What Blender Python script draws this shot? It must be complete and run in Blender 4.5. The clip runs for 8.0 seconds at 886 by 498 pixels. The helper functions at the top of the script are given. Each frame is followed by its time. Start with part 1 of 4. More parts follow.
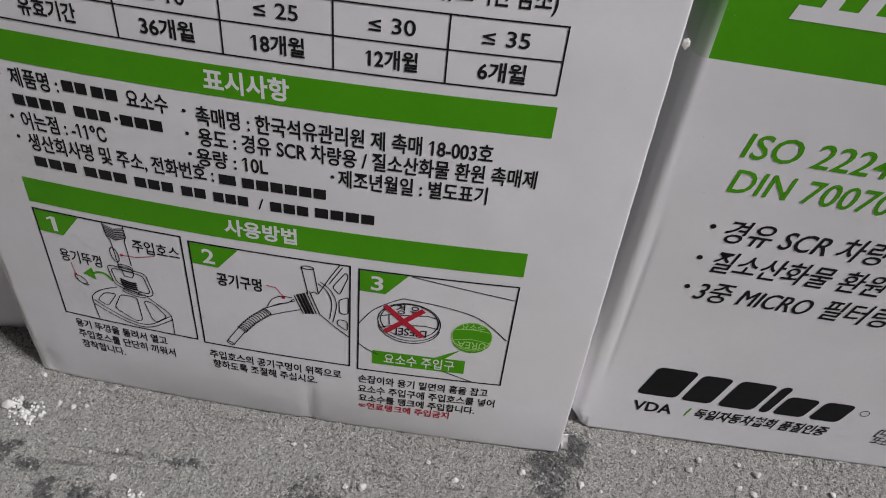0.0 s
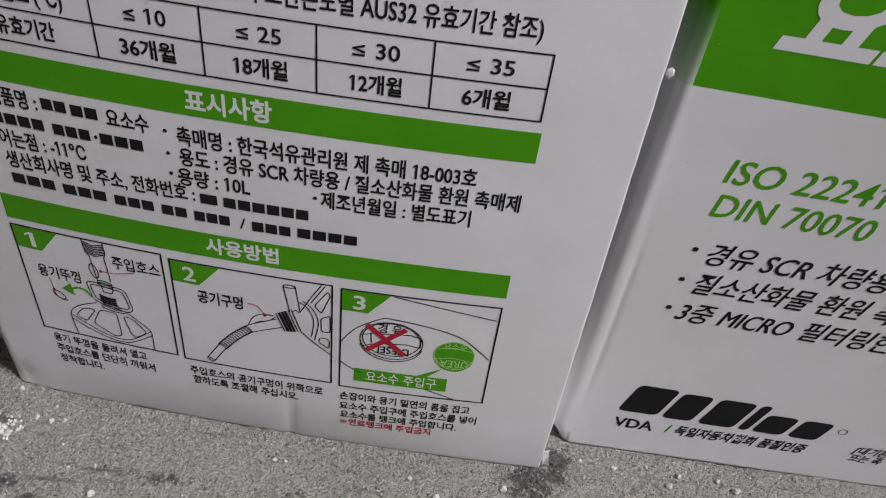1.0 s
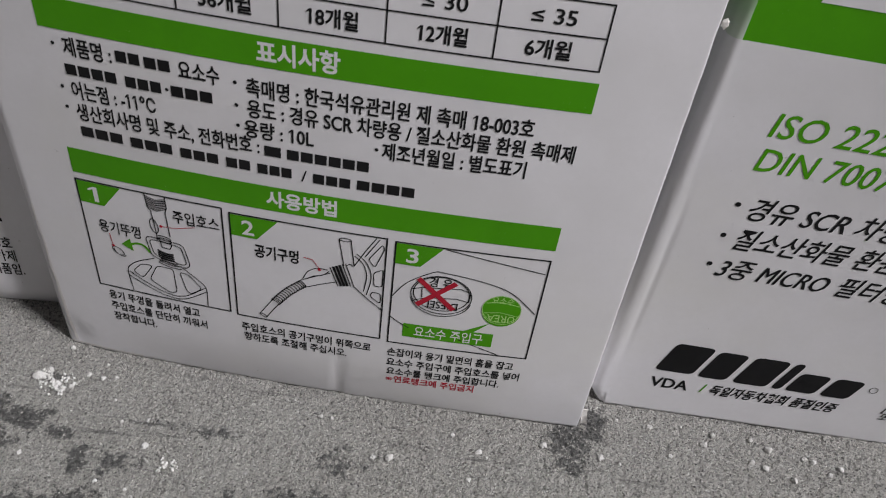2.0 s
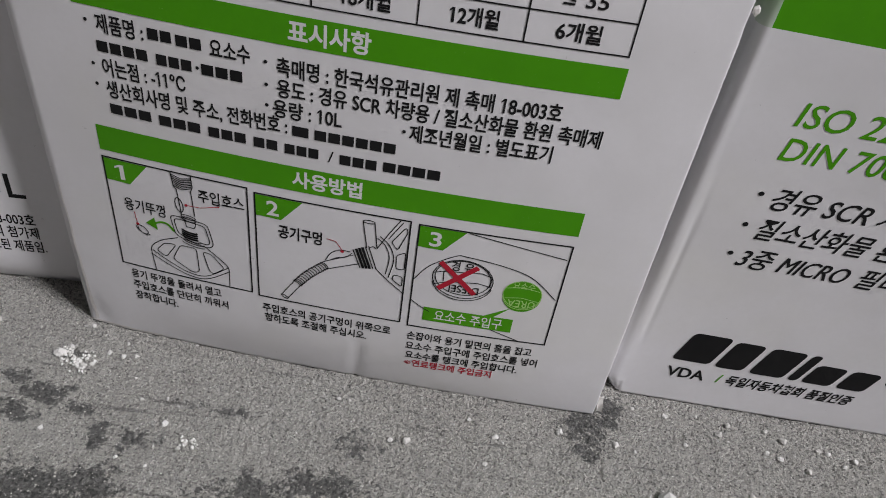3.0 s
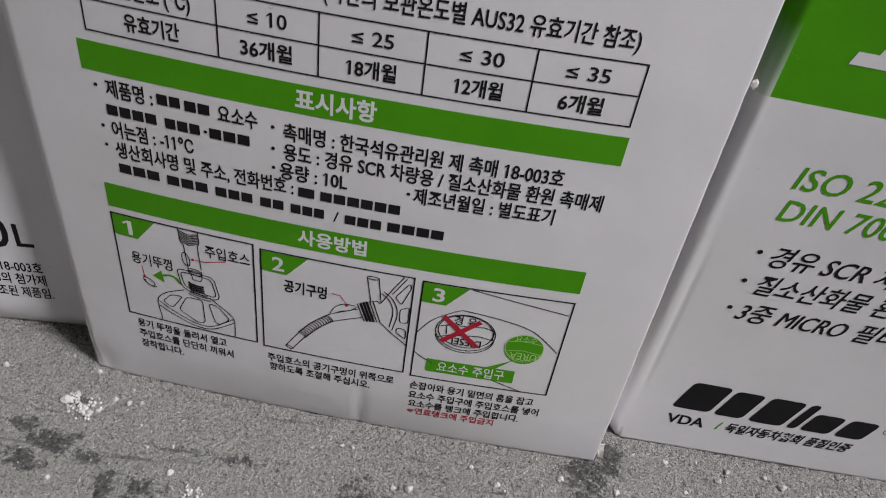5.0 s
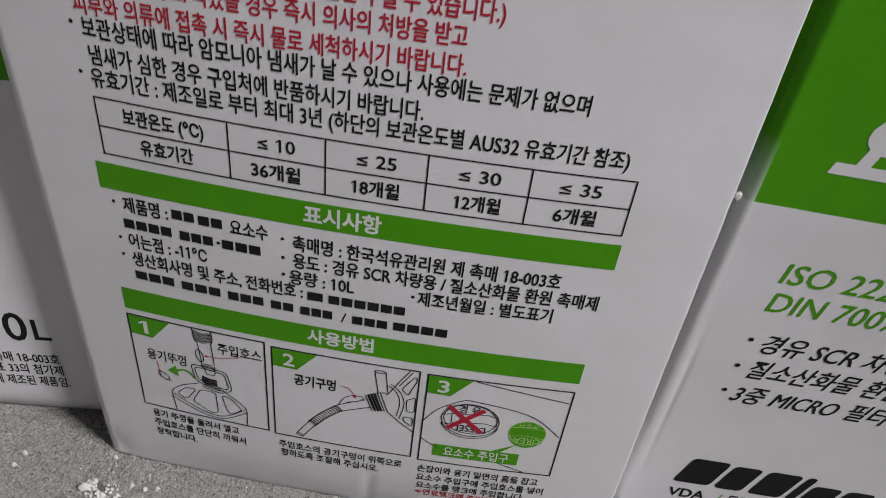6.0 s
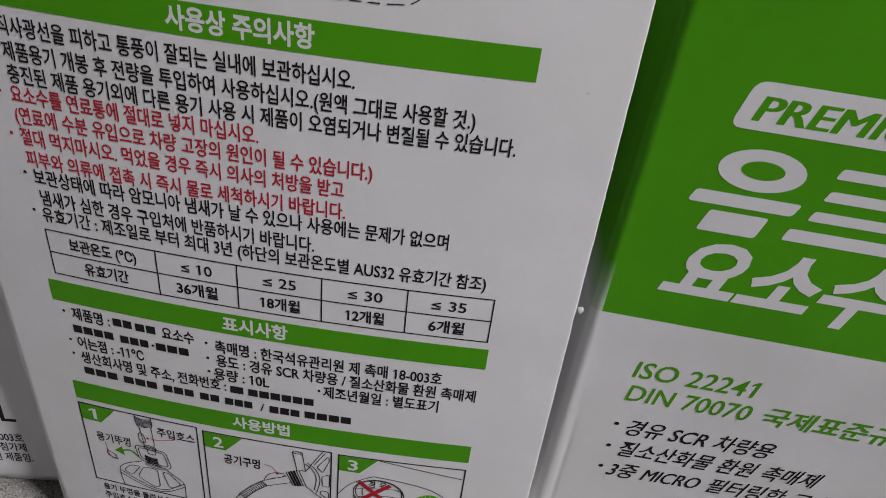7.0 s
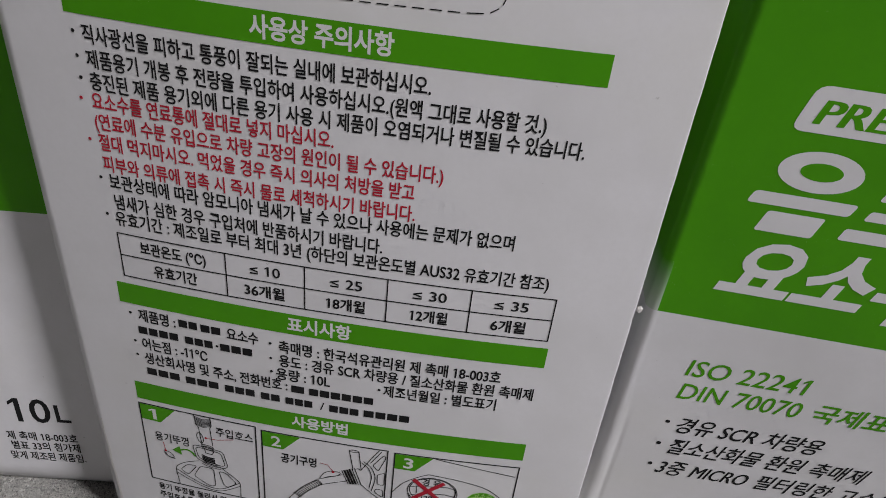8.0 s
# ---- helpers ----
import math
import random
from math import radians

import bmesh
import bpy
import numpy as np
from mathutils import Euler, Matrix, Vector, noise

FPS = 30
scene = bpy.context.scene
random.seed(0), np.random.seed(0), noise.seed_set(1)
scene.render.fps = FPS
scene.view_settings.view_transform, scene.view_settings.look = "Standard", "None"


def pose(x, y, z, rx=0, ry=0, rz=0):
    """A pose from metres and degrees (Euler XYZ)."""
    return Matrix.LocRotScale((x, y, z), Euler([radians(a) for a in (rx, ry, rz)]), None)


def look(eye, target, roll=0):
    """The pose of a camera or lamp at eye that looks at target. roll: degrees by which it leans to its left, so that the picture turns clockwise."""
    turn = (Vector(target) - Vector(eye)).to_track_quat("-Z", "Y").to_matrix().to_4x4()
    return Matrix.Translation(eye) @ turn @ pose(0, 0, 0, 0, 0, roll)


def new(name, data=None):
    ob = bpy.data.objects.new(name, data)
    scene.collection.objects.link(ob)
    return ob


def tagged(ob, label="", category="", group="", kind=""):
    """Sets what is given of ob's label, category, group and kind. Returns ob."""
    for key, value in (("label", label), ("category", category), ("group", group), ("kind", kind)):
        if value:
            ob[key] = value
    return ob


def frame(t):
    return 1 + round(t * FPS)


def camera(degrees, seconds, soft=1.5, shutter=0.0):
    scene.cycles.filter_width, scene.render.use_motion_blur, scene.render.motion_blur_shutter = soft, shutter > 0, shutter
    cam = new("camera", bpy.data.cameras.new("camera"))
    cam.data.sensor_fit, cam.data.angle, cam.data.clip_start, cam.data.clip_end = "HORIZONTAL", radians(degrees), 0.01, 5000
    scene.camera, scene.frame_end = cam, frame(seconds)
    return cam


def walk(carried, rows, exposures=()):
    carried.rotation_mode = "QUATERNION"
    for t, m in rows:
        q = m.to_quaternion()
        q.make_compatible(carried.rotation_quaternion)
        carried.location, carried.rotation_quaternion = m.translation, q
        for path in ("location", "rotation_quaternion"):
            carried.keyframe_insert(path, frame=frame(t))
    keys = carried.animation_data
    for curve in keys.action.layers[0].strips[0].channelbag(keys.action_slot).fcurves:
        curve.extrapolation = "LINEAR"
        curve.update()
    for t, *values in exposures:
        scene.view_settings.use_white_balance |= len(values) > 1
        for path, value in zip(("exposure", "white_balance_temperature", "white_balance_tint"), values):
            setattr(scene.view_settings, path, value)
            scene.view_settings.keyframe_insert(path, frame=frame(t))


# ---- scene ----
import functools

cam = camera(57.3, 8.0, soft=0.2, shutter=0.4)
PATH = [
    (0, (0.1841, -0.1952, 0.2805), (0.1428, 1.0049, -0.7769), 6.16),
    (0.3, (0.1838, -0.1936, 0.2807), (0.1504, 0.9953, -0.7896), 6.58),
    (0.5, (0.1838, -0.1909, 0.2788), (0.1619, 1.0081, -0.7804), 7.12),
    (0.7, (0.1829, -0.1897, 0.2817), (0.1652, 1.0011, -0.7868), 7.27),
    (1, (0.1833, -0.1890, 0.2863), (0.1745, 1.0073, -0.7761), 7.69),
    (1.2, (0.1829, -0.1903, 0.2874), (0.1883, 1.0140, -0.7659), 8.00),
    (1.5, (0.1822, -0.1929, 0.2857), (0.1770, 1.0049, -0.7751), 7.70),
    (1.8, (0.1731, -0.2035, 0.2815), (0.1631, 0.9930, -0.7807), 7.53),
    (2, (0.1676, -0.2094, 0.2779), (0.1620, 0.9945, -0.7759), 7.99),
    (2.2, (0.1663, -0.2102, 0.2758), (0.1618, 0.9863, -0.7865), 8.14),
    (3.3, (0.1596, -0.2166, 0.2750), (0.1484, 0.9848, -0.7817), 9.28),
    (3.5, (0.1584, -0.2177, 0.2751), (0.1485, 0.9873, -0.7774), 9.46),
    (4, (0.1563, -0.2172, 0.2746), (0.1425, 0.9883, -0.7774), 9.55),
    (4.2, (0.1565, -0.2153, 0.2765), (0.1373, 0.9802, -0.7867), 9.36),
    (5.3, (0.1580, -0.2054, 0.2935), (0.1445, 1.0064, -0.7511), 8.77),
    (5.5, (0.1579, -0.2064, 0.2958), (0.1390, 1.0037, -0.7507), 8.48),
    (5.8, (0.1542, -0.2022, 0.3077), (0.1317, 1.0317, -0.7106), 7.78),
    (6, (0.1537, -0.1999, 0.3169), (0.1290, 1.0404, -0.6935), 7.32),
    (6.3, (0.1554, -0.2014, 0.3192), (0.1328, 1.0457, -0.6829), 7.19),
    (6.5, (0.1606, -0.2095, 0.3300), (0.1341, 1.0498, -0.6566), 7.21),
    (6.8, (0.1798, -0.2181, 0.3577), (0.1665, 1.0615, -0.6026), 7.32),
    (7, (0.1886, -0.2199, 0.3692), (0.1578, 1.0708, -0.5759), 6.95),
    (7.2, (0.1797, -0.2253, 0.3700), (0.1546, 1.0708, -0.5678), 6.85),
    (7.5, (0.1655, -0.2330, 0.3702), (0.1334, 1.0687, -0.5596), 6.82),
    (8, (0.1669, -0.2294, 0.3701), (0.1319, 1.0688, -0.5645), 6.61),
]
walk(cam, [(t, look(eye, target, roll)) for t, eye, target, roll in PATH], exposures=[(0.0, 0.0), (5.5, 0.0), (6.8, -0.1), (8.0, -0.1)])

# ---- light: one soft source off to the side; its window and room are added ----
world = bpy.data.worlds.new("sky")
scene.world = world
world.use_nodes = True
sky = world.node_tree.nodes.new("ShaderNodeTexSky")
sky.sky_type = "NISHITA"
sky.sun_disc = False
sky.sun_elevation, sky.sun_rotation = radians(40), radians(110)
world.node_tree.links.new(sky.outputs[0], world.node_tree.nodes["Background"].inputs[0])
world.node_tree.nodes["Background"].inputs[1].default_value = 0.08

WIN_Y, WIN_Z, WIN_W, WIN_H, WALL_X = -1.30, 3.55, 0.85, 0.85, 2.75
lamp_data = bpy.data.lights.new("window_light", "AREA")
lamp_data.shape, lamp_data.size, lamp_data.size_y = "RECTANGLE", WIN_W - 0.06, WIN_H - 0.06
lamp_data.energy, lamp_data.color = 266.0, (0.984, 0.962, 1.0)
window_light = new("window_light", lamp_data)
window_light.matrix_world = look((WALL_X + 0.04, WIN_Y, WIN_Z), (WALL_X - 1.0, WIN_Y + 0.5, WIN_Z - 1.33))


# ---- materials ----
def shader(name, colour, rough, metal=0.0):
    m = bpy.data.materials.new(name)
    m.use_nodes = True
    b = m.node_tree.nodes["Principled BSDF"]
    b.inputs["Base Color"].default_value = (*colour, 1)
    b.inputs["Roughness"].default_value = rough
    b.inputs["Metallic"].default_value = metal
    return m, m.node_tree.nodes, m.node_tree.links, b


def noise_node(n, l, scale, detail=4.0, rough=0.55, coords=None):
    if coords is None:
        c = n.new("ShaderNodeTexCoord")
        coords = c.outputs["Object"]
    t = n.new("ShaderNodeTexNoise")
    t.inputs["Scale"].default_value = scale
    t.inputs["Detail"].default_value = detail
    t.inputs["Roughness"].default_value = rough
    l.new(coords, t.inputs["Vector"])
    return t


def ramp(n, l, source, stops):
    r = n.new("ShaderNodeValToRGB")
    e = r.color_ramp.elements
    while len(e) < len(stops):
        e.new(0.5)
    for k, (p, c) in zip(e, stops):
        k.position, k.color = p, (*c, 1) if len(c) == 3 else c
    l.new(source, r.inputs[0])
    return r


def mixed(n, l, factor, a, b, kind="MIX"):
    m = n.new("ShaderNodeMix")
    m.data_type, m.blend_type = "RGBA", kind
    for slot, value in ((0, factor), (6, a), (7, b)):
        if isinstance(value, (int, float)):
            m.inputs[slot].default_value = value
        elif isinstance(value, tuple):
            m.inputs[slot].default_value = (*value, 1)
        else:
            l.new(value, m.inputs[slot])
    return m.outputs[2]


def bump(n, l, b, height, strength, distance, before=None):
    k = n.new("ShaderNodeBump")
    k.inputs["Strength"].default_value = strength
    k.inputs["Distance"].default_value = distance
    l.new(height, k.inputs["Height"])
    if before:
        l.new(before.outputs[0], k.inputs["Normal"])
    l.new(k.outputs[0], b.inputs["Normal"])
    return k


def printed_board(name, colour, dark, rough, speck=None):
    """Coated carton: faint mottling, greasy smudges, soft waviness."""
    m, n, l, b = shader(name, colour, rough)
    broad = noise_node(n, l, 22, 3)
    fine = noise_node(n, l, 420, 3)
    c = mixed(n, l, ramp(n, l, broad.outputs[0], [(0.42, (0, 0, 0)), (0.72, (1, 1, 1))]).outputs[0], colour, dark)
    c = mixed(n, l, ramp(n, l, fine.outputs[0], [(0.35, (0, 0, 0)), (0.8, (0.35, 0.35, 0.35))]).outputs[0], c, dark)
    if colour[0] > 0.7:
        old = noise_node(n, l, 9, 5, 0.6)
        c = mixed(n, l, ramp(n, l, old.outputs[0], [(0.50, (0, 0, 0)), (0.75, (0.5, 0.5, 0.5))]).outputs[0], c, (0.74, 0.73, 0.68))
        fleck = noise_node(n, l, 240, 3, 0.6)
        c = mixed(n, l, ramp(n, l, fleck.outputs[0], [(0.735, (0, 0, 0)), (0.76, (0.5, 0.5, 0.5))]).outputs[0], c, (0.42, 0.41, 0.40))
    if speck:
        dots = noise_node(n, l, 1500, 2)
        gate = noise_node(n, l, 60, 2)
        f = mixed(n, l, 1.0, ramp(n, l, dots.outputs[0], [(0.70, (0, 0, 0)), (0.74, (1, 1, 1))]).outputs[0],
                  ramp(n, l, gate.outputs[0], [(0.54, (0, 0, 0)), (0.66, (0.5, 0.5, 0.5))]).outputs[0], "MULTIPLY")
        c = mixed(n, l, f, c, speck)
    b.inputs["Specular IOR Level"].default_value = 0.12 if colour[0] < 0.05 else 0.22
    l.new(c, b.inputs["Base Color"])
    wave = noise_node(n, l, 30, 2)
    k = bump(n, l, b, wave.outputs[0], 0.25, 0.002)
    bump(n, l, b, fine.outputs[0], 0.05, 0.0003, k)
    r = ramp(n, l, broad.outputs[0], [(0.3, (rough - 0.06,) * 3), (0.7, (rough + 0.08,) * 3)])
    l.new(r.outputs[0], b.inputs["Roughness"])
    return m


WHITE = printed_board("coated_white_board", (0.80, 0.79, 0.81), (0.74, 0.73, 0.74), 0.42)
GREEN = printed_board("green_print", (0.073, 0.345, 0.0012), (0.062, 0.305, 0.0010), 0.46, (0.45, 0.6, 0.3))
BLACK = printed_board("black_print", (0.011, 0.011, 0.012), (0.017, 0.017, 0.018), 0.42)
RED = printed_board("red_print", (0.50, 0.012, 0.035), (0.44, 0.02, 0.04), 0.42)
PALE = printed_board("pale_green_print", (0.42, 0.68, 0.22), (0.38, 0.62, 0.2), 0.42)
KNOCKOUT = printed_board("white_print", (0.80, 0.79, 0.81), (0.74, 0.73, 0.74), 0.42)


def rubbed_lit_print():
    """Green print that pales downwards to board white: rubbed ink, with edge light painted in."""
    m = GREEN.copy()
    m.name = "rubbed_lit_green_print"
    n, l, b = m.node_tree.nodes, m.node_tree.links, m.node_tree.nodes["Principled BSDF"]
    green = b.inputs["Base Color"].links[0].from_socket
    split = n.new("ShaderNodeSeparateXYZ")
    l.new(n.new("ShaderNodeTexCoord").outputs["Object"], split.inputs[0])
    fade = n.new("ShaderNodeMapRange")
    fade.inputs["From Min"].default_value, fade.inputs["From Max"].default_value = 0.176, 0.200
    fade.inputs["To Min"].default_value, fade.inputs["To Max"].default_value = 0.75, 0.0
    l.new(split.outputs["Z"], fade.inputs["Value"])
    l.new(mixed(n, l, fade.outputs[0], green, (0.78, 0.78, 0.77)), b.inputs["Base Color"])
    return m


RUBBED_LIT = rubbed_lit_print()


def raw_paper():
    m, n, l, b = shader("torn_paper_edge", (0.75, 0.73, 0.70), 0.9)
    f = noise_node(n, l, 700, 4)
    l.new(mixed(n, l, f.outputs[0], (0.82, 0.80, 0.78), (0.6, 0.57, 0.53)), b.inputs["Base Color"])
    return m


PAPER = raw_paper()


def concrete():
    """Dusty, sandy concrete with smooth dark patches: dust rubbed off, and shade painted at carton corners."""
    m, n, l, b = shader("dusty_concrete", (0.4, 0.39, 0.37), 0.9)
    co = n.new("ShaderNodeTexCoord").outputs["Object"]
    sand = noise_node(n, l, 1500, 6, 0.75, co)
    grain = noise_node(n, l, 650, 5, 0.7, co)
    broad = noise_node(n, l, 14, 5, 0.6, co)
    torn = noise_node(n, l, 190, 10, 0.82, co)
    base = mixed(n, l, ramp(n, l, sand.outputs[0], [(0.36, (0, 0, 0)), (0.64, (1, 1, 1))]).outputs[0], (0.395, 0.386, 0.357), (0.84, 0.81, 0.76))
    base = mixed(n, l, ramp(n, l, grain.outputs[0], [(0.36, (1, 1, 1)), (0.48, (0, 0, 0))]).outputs[0], base, (0.19, 0.186, 0.172))
    base = mixed(n, l, ramp(n, l, broad.outputs[0], [(0.35, (0.0, 0.0, 0.0)), (0.7, (0.4, 0.4, 0.4))]).outputs[0], base, (0.66, 0.65, 0.605))
    white = noise_node(n, l, 520, 2, 0.5, co)
    base = mixed(n, l, ramp(n, l, white.outputs[0], [(0.66, (0, 0, 0)), (0.70, (1, 1, 1))]).outputs[0], base, (0.85, 0.84, 0.81))
    pits = noise_node(n, l, 820, 4, 0.6, co)
    base = mixed(n, l, ramp(n, l, pits.outputs[0], [(0.32, (0.9, 0.9, 0.9)), (0.39, (0, 0, 0))]).outputs[0], base, (0.09, 0.088, 0.082))
    # rubbed patches and painted shade at carton corners: centre and half-widths on the floor
    total = None
    for cx, cy, rx, ry, deep in ((-0.002, -0.021, 0.010, 0.004, 0.95), (0.012, -0.026, 0.013, 0.006, 1.1), (0.005, -0.037, 0.012, 0.006, 1.0), (0.027, -0.031, 0.008, 0.004, 0.95),
                                 (0.039, -0.042, 0.007, 0.008, 0.95), (0.022, -0.068, 0.032, 0.012, 1.15), (0.046, -0.064, 0.014, 0.011, 1.0), (0.052, -0.041, 0.012, 0.008, 0.75), (-0.045, -0.055, 0.04, 0.02, 0.85),
                                 (0.013, -0.006, 0.010, 0.003, 0.85), (0.083, -0.022, 0.022, 0.003, 0.7), (0.130, -0.048, 0.020, 0.008, 1.0), (0.105, -0.056, 0.022, 0.009, 1.0), (0.140, -0.028, 0.014, 0.007, 0.8),
                                 (0.231, 0.002, 0.012, 0.013, 1.1), (0.241, 0.010, 0.006, 0.012, 1.15), (0.229, -0.013, 0.010, 0.006, 0.9), (0.17, -0.09, 0.06, 0.014, 0.6)):
        sub = n.new("ShaderNodeVectorMath")
        sub.operation = "SUBTRACT"
        sub.inputs[1].default_value = (cx + 0.01455 * (0.157 - cx), cy - 0.01455 * (0.217 + cy), 0)
        l.new(co, sub.inputs[0])
        div = n.new("ShaderNodeVectorMath")
        div.operation = "MULTIPLY"
        div.inputs[1].default_value = (1 / rx, 1 / ry, 0)
        l.new(sub.outputs[0], div.inputs[0])
        size = n.new("ShaderNodeVectorMath")
        size.operation = "LENGTH"
        l.new(div.outputs[0], size.inputs[0])
        one = n.new("ShaderNodeMapRange")
        one.inputs["From Min"].default_value, one.inputs["From Max"].default_value = 1.5, 0.2
        one.inputs["To Min"].default_value, one.inputs["To Max"].default_value = 0.0, 0.80 * deep
        l.new(size.outputs["Value"], one.inputs["Value"])
        if total is None:
            total = one.outputs[0]
        else:
            add = n.new("ShaderNodeMath")
            add.operation = "MAXIMUM"
            l.new(total, add.inputs[0])
            l.new(one.outputs[0], add.inputs[1])
            total = add.outputs[0]
    add = n.new("ShaderNodeMath")
    add.operation = "ADD"
    l.new(total, add.inputs[0])
    wide = n.new("ShaderNodeMapRange")
    wide.clamp = False
    wide.inputs["To Min"].default_value, wide.inputs["To Max"].default_value = -1.45, 2.35
    l.new(torn.outputs[0], wide.inputs["Value"])
    l.new(wide.outputs[0], add.inputs[1])
    worn = ramp(n, l, add.outputs[0], [(0.88, (0, 0, 0)), (1.02, (1, 1, 1))])
    slick = mixed(n, l, ramp(n, l, grain.outputs[0], [(0.38, (0, 0, 0)), (0.62, (1, 1, 1))]).outputs[0], (0.055, 0.057, 0.056), (0.25, 0.248, 0.235))
    base = mixed(n, l, mixed(n, l, 1.0, worn.outputs[0], (0.95, 0.95, 0.95), "MULTIPLY"), base, slick)
    # dark drag streaks along the boxes
    stretch = n.new("ShaderNodeMapping")
    stretch.inputs["Rotation"].default_value = (0, 0, radians(3))
    stretch.inputs["Scale"].default_value = (14, 190, 1)
    l.new(co, stretch.inputs["Vector"])
    streak = noise_node(n, l, 1.0, 3, 0.6, stretch.outputs[0])
    base = mixed(n, l, ramp(n, l, streak.outputs[0], [(0.66, (0, 0, 0)), (0.74, (0.6, 0.6, 0.6))]).outputs[0], base, (0.14, 0.135, 0.13))
    # slanting scrape marks, in places only
    slant = n.new("ShaderNodeMapping")
    slant.inputs["Rotation"].default_value = (0, 0, radians(-42))
    slant.inputs["Scale"].default_value = (22, 260, 1)
    l.new(co, slant.inputs["Vector"])
    scrape = noise_node(n, l, 1.0, 4, 0.65, slant.outputs[0])
    where = noise_node(n, l, 17, 3, 0.6, co)
    gate = mixed(n, l, 1.0, ramp(n, l, scrape.outputs[0], [(0.58, (0, 0, 0)), (0.70, (0.75, 0.75, 0.75))]).outputs[0],
                 ramp(n, l, where.outputs[0], [(0.46, (0, 0, 0)), (0.58, (1, 1, 1))]).outputs[0], "MULTIPLY")
    base = mixed(n, l, gate, base, (0.13, 0.127, 0.122))
    l.new(base, b.inputs["Base Color"])
    l.new(mixed(n, l, worn.outputs[0], (0.95, 0.95, 0.95), (0.6, 0.6, 0.6)), b.inputs["Roughness"])
    k = bump(n, l, b, sand.outputs[0], 1.0, 0.0024)
    bump(n, l, b, grain.outputs[0], 1.0, 0.003, k)
    return m


CONCRETE = concrete()


def plaster(name, colour):
    m, n, l, b = shader(name, colour, 0.9)
    broad, fine = noise_node(n, l, 3, 4), noise_node(n, l, 90, 4)
    l.new(mixed(n, l, broad.outputs[0], colour, tuple(v * 0.85 for v in colour)), b.inputs["Base Color"])
    bump(n, l, b, fine.outputs[0], 0.3, 0.002)
    return m


PLASTER = plaster("dark_grey_plaster", (0.06, 0.059, 0.06))
# paler than the other walls, so the south wall throws fill onto the fronts
FILL_PLASTER = plaster("fill_wall_plaster", (0.12, 0.119, 0.12))


def crumb_stuff():
    m, n, l, b = shader("white_mineral_crumb", (0.8, 0.79, 0.76), 0.85)
    info = n.new("ShaderNodeObjectInfo")
    f = noise_node(n, l, 600, 4)
    a = mixed(n, l, info.outputs["Random"], (0.90, 0.89, 0.87), (0.74, 0.72, 0.68))
    l.new(mixed(n, l, f.outputs[0], a, (0.66, 0.65, 0.62)), b.inputs["Base Color"])
    bump(n, l, b, f.outputs[0], 0.5, 0.0006)
    return m


CRUMB = crumb_stuff()


def grit_stuff():
    m, n, l, b = shader("sand_grit", (0.5, 0.49, 0.47), 0.9)
    geo = n.new("ShaderNodeNewGeometry")
    r = ramp(n, l, geo.outputs["Random Per Island"], [(0.0, (0.12, 0.12, 0.112)), (0.5, (0.34, 0.335, 0.31)), (0.97, (0.5, 0.49, 0.455)), (1.0, (0.74, 0.73, 0.69))])
    l.new(r.outputs[0], b.inputs["Base Color"])
    return m


GRIT = grit_stuff()


# ---- building helpers ----
def part(name, bm, material, parent=None, label="", smooth=False):
    me = bpy.data.meshes.new(name)
    if isinstance(bm, bmesh.types.BMesh):
        bm.to_mesh(me)
        bm.free()
    else:
        me.from_pydata(bm[0], [], bm[1])
    for m in (material if isinstance(material, (list, tuple)) else [material]):
        me.materials.append(m)
    if smooth:
        me.polygons.foreach_set("use_smooth", [True] * len(me.polygons))
    me.update()
    ob = new(name, me)
    ob.parent = parent
    return tagged(ob, label)


def box_mesh(x0, x1, y0, y1, z0, z1):
    bm = bmesh.new()
    bmesh.ops.create_cube(bm, size=1, matrix=Matrix.Translation(((x0 + x1) / 2, (y0 + y1) / 2, (z0 + z1) / 2)) @ Matrix.Diagonal((x1 - x0, y1 - y0, z1 - z0, 1)))
    return bm


# ---- the room ----
GROUND = 0.004


def onto_ground(x, y):
    """Place on the floor's own level of a point laid out at height zero."""
    return x + 0.01455 * (0.157 - x), y - 0.01455 * (0.217 + y)


def floor_height(x, y):
    """Sandy unevenness of the concrete, in metres; arrays."""
    h = np.zeros_like(x)
    rng = np.random.default_rng(4)
    for cell, amp in ((0.03, 0.0007), (0.008, 0.0005), (0.0033, 0.0006), (0.0013, 0.0011)):
        table = rng.random((64, 64))
        u, v = x / cell + 400, y / cell + 400
        i, j = np.floor(u).astype(int), np.floor(v).astype(int)
        fu, fv = u - i, v - j
        fu, fv = fu * fu * (3 - 2 * fu), fv * fv * (3 - 2 * fv)
        g = lambda a, b: table[a % 64, b % 64]
        h += amp * ((g(i, j) * (1 - fu) + g(i + 1, j) * fu) * (1 - fv) + (g(i, j + 1) * (1 - fu) + g(i + 1, j + 1) * fu) * fv - 0.5)
    return h


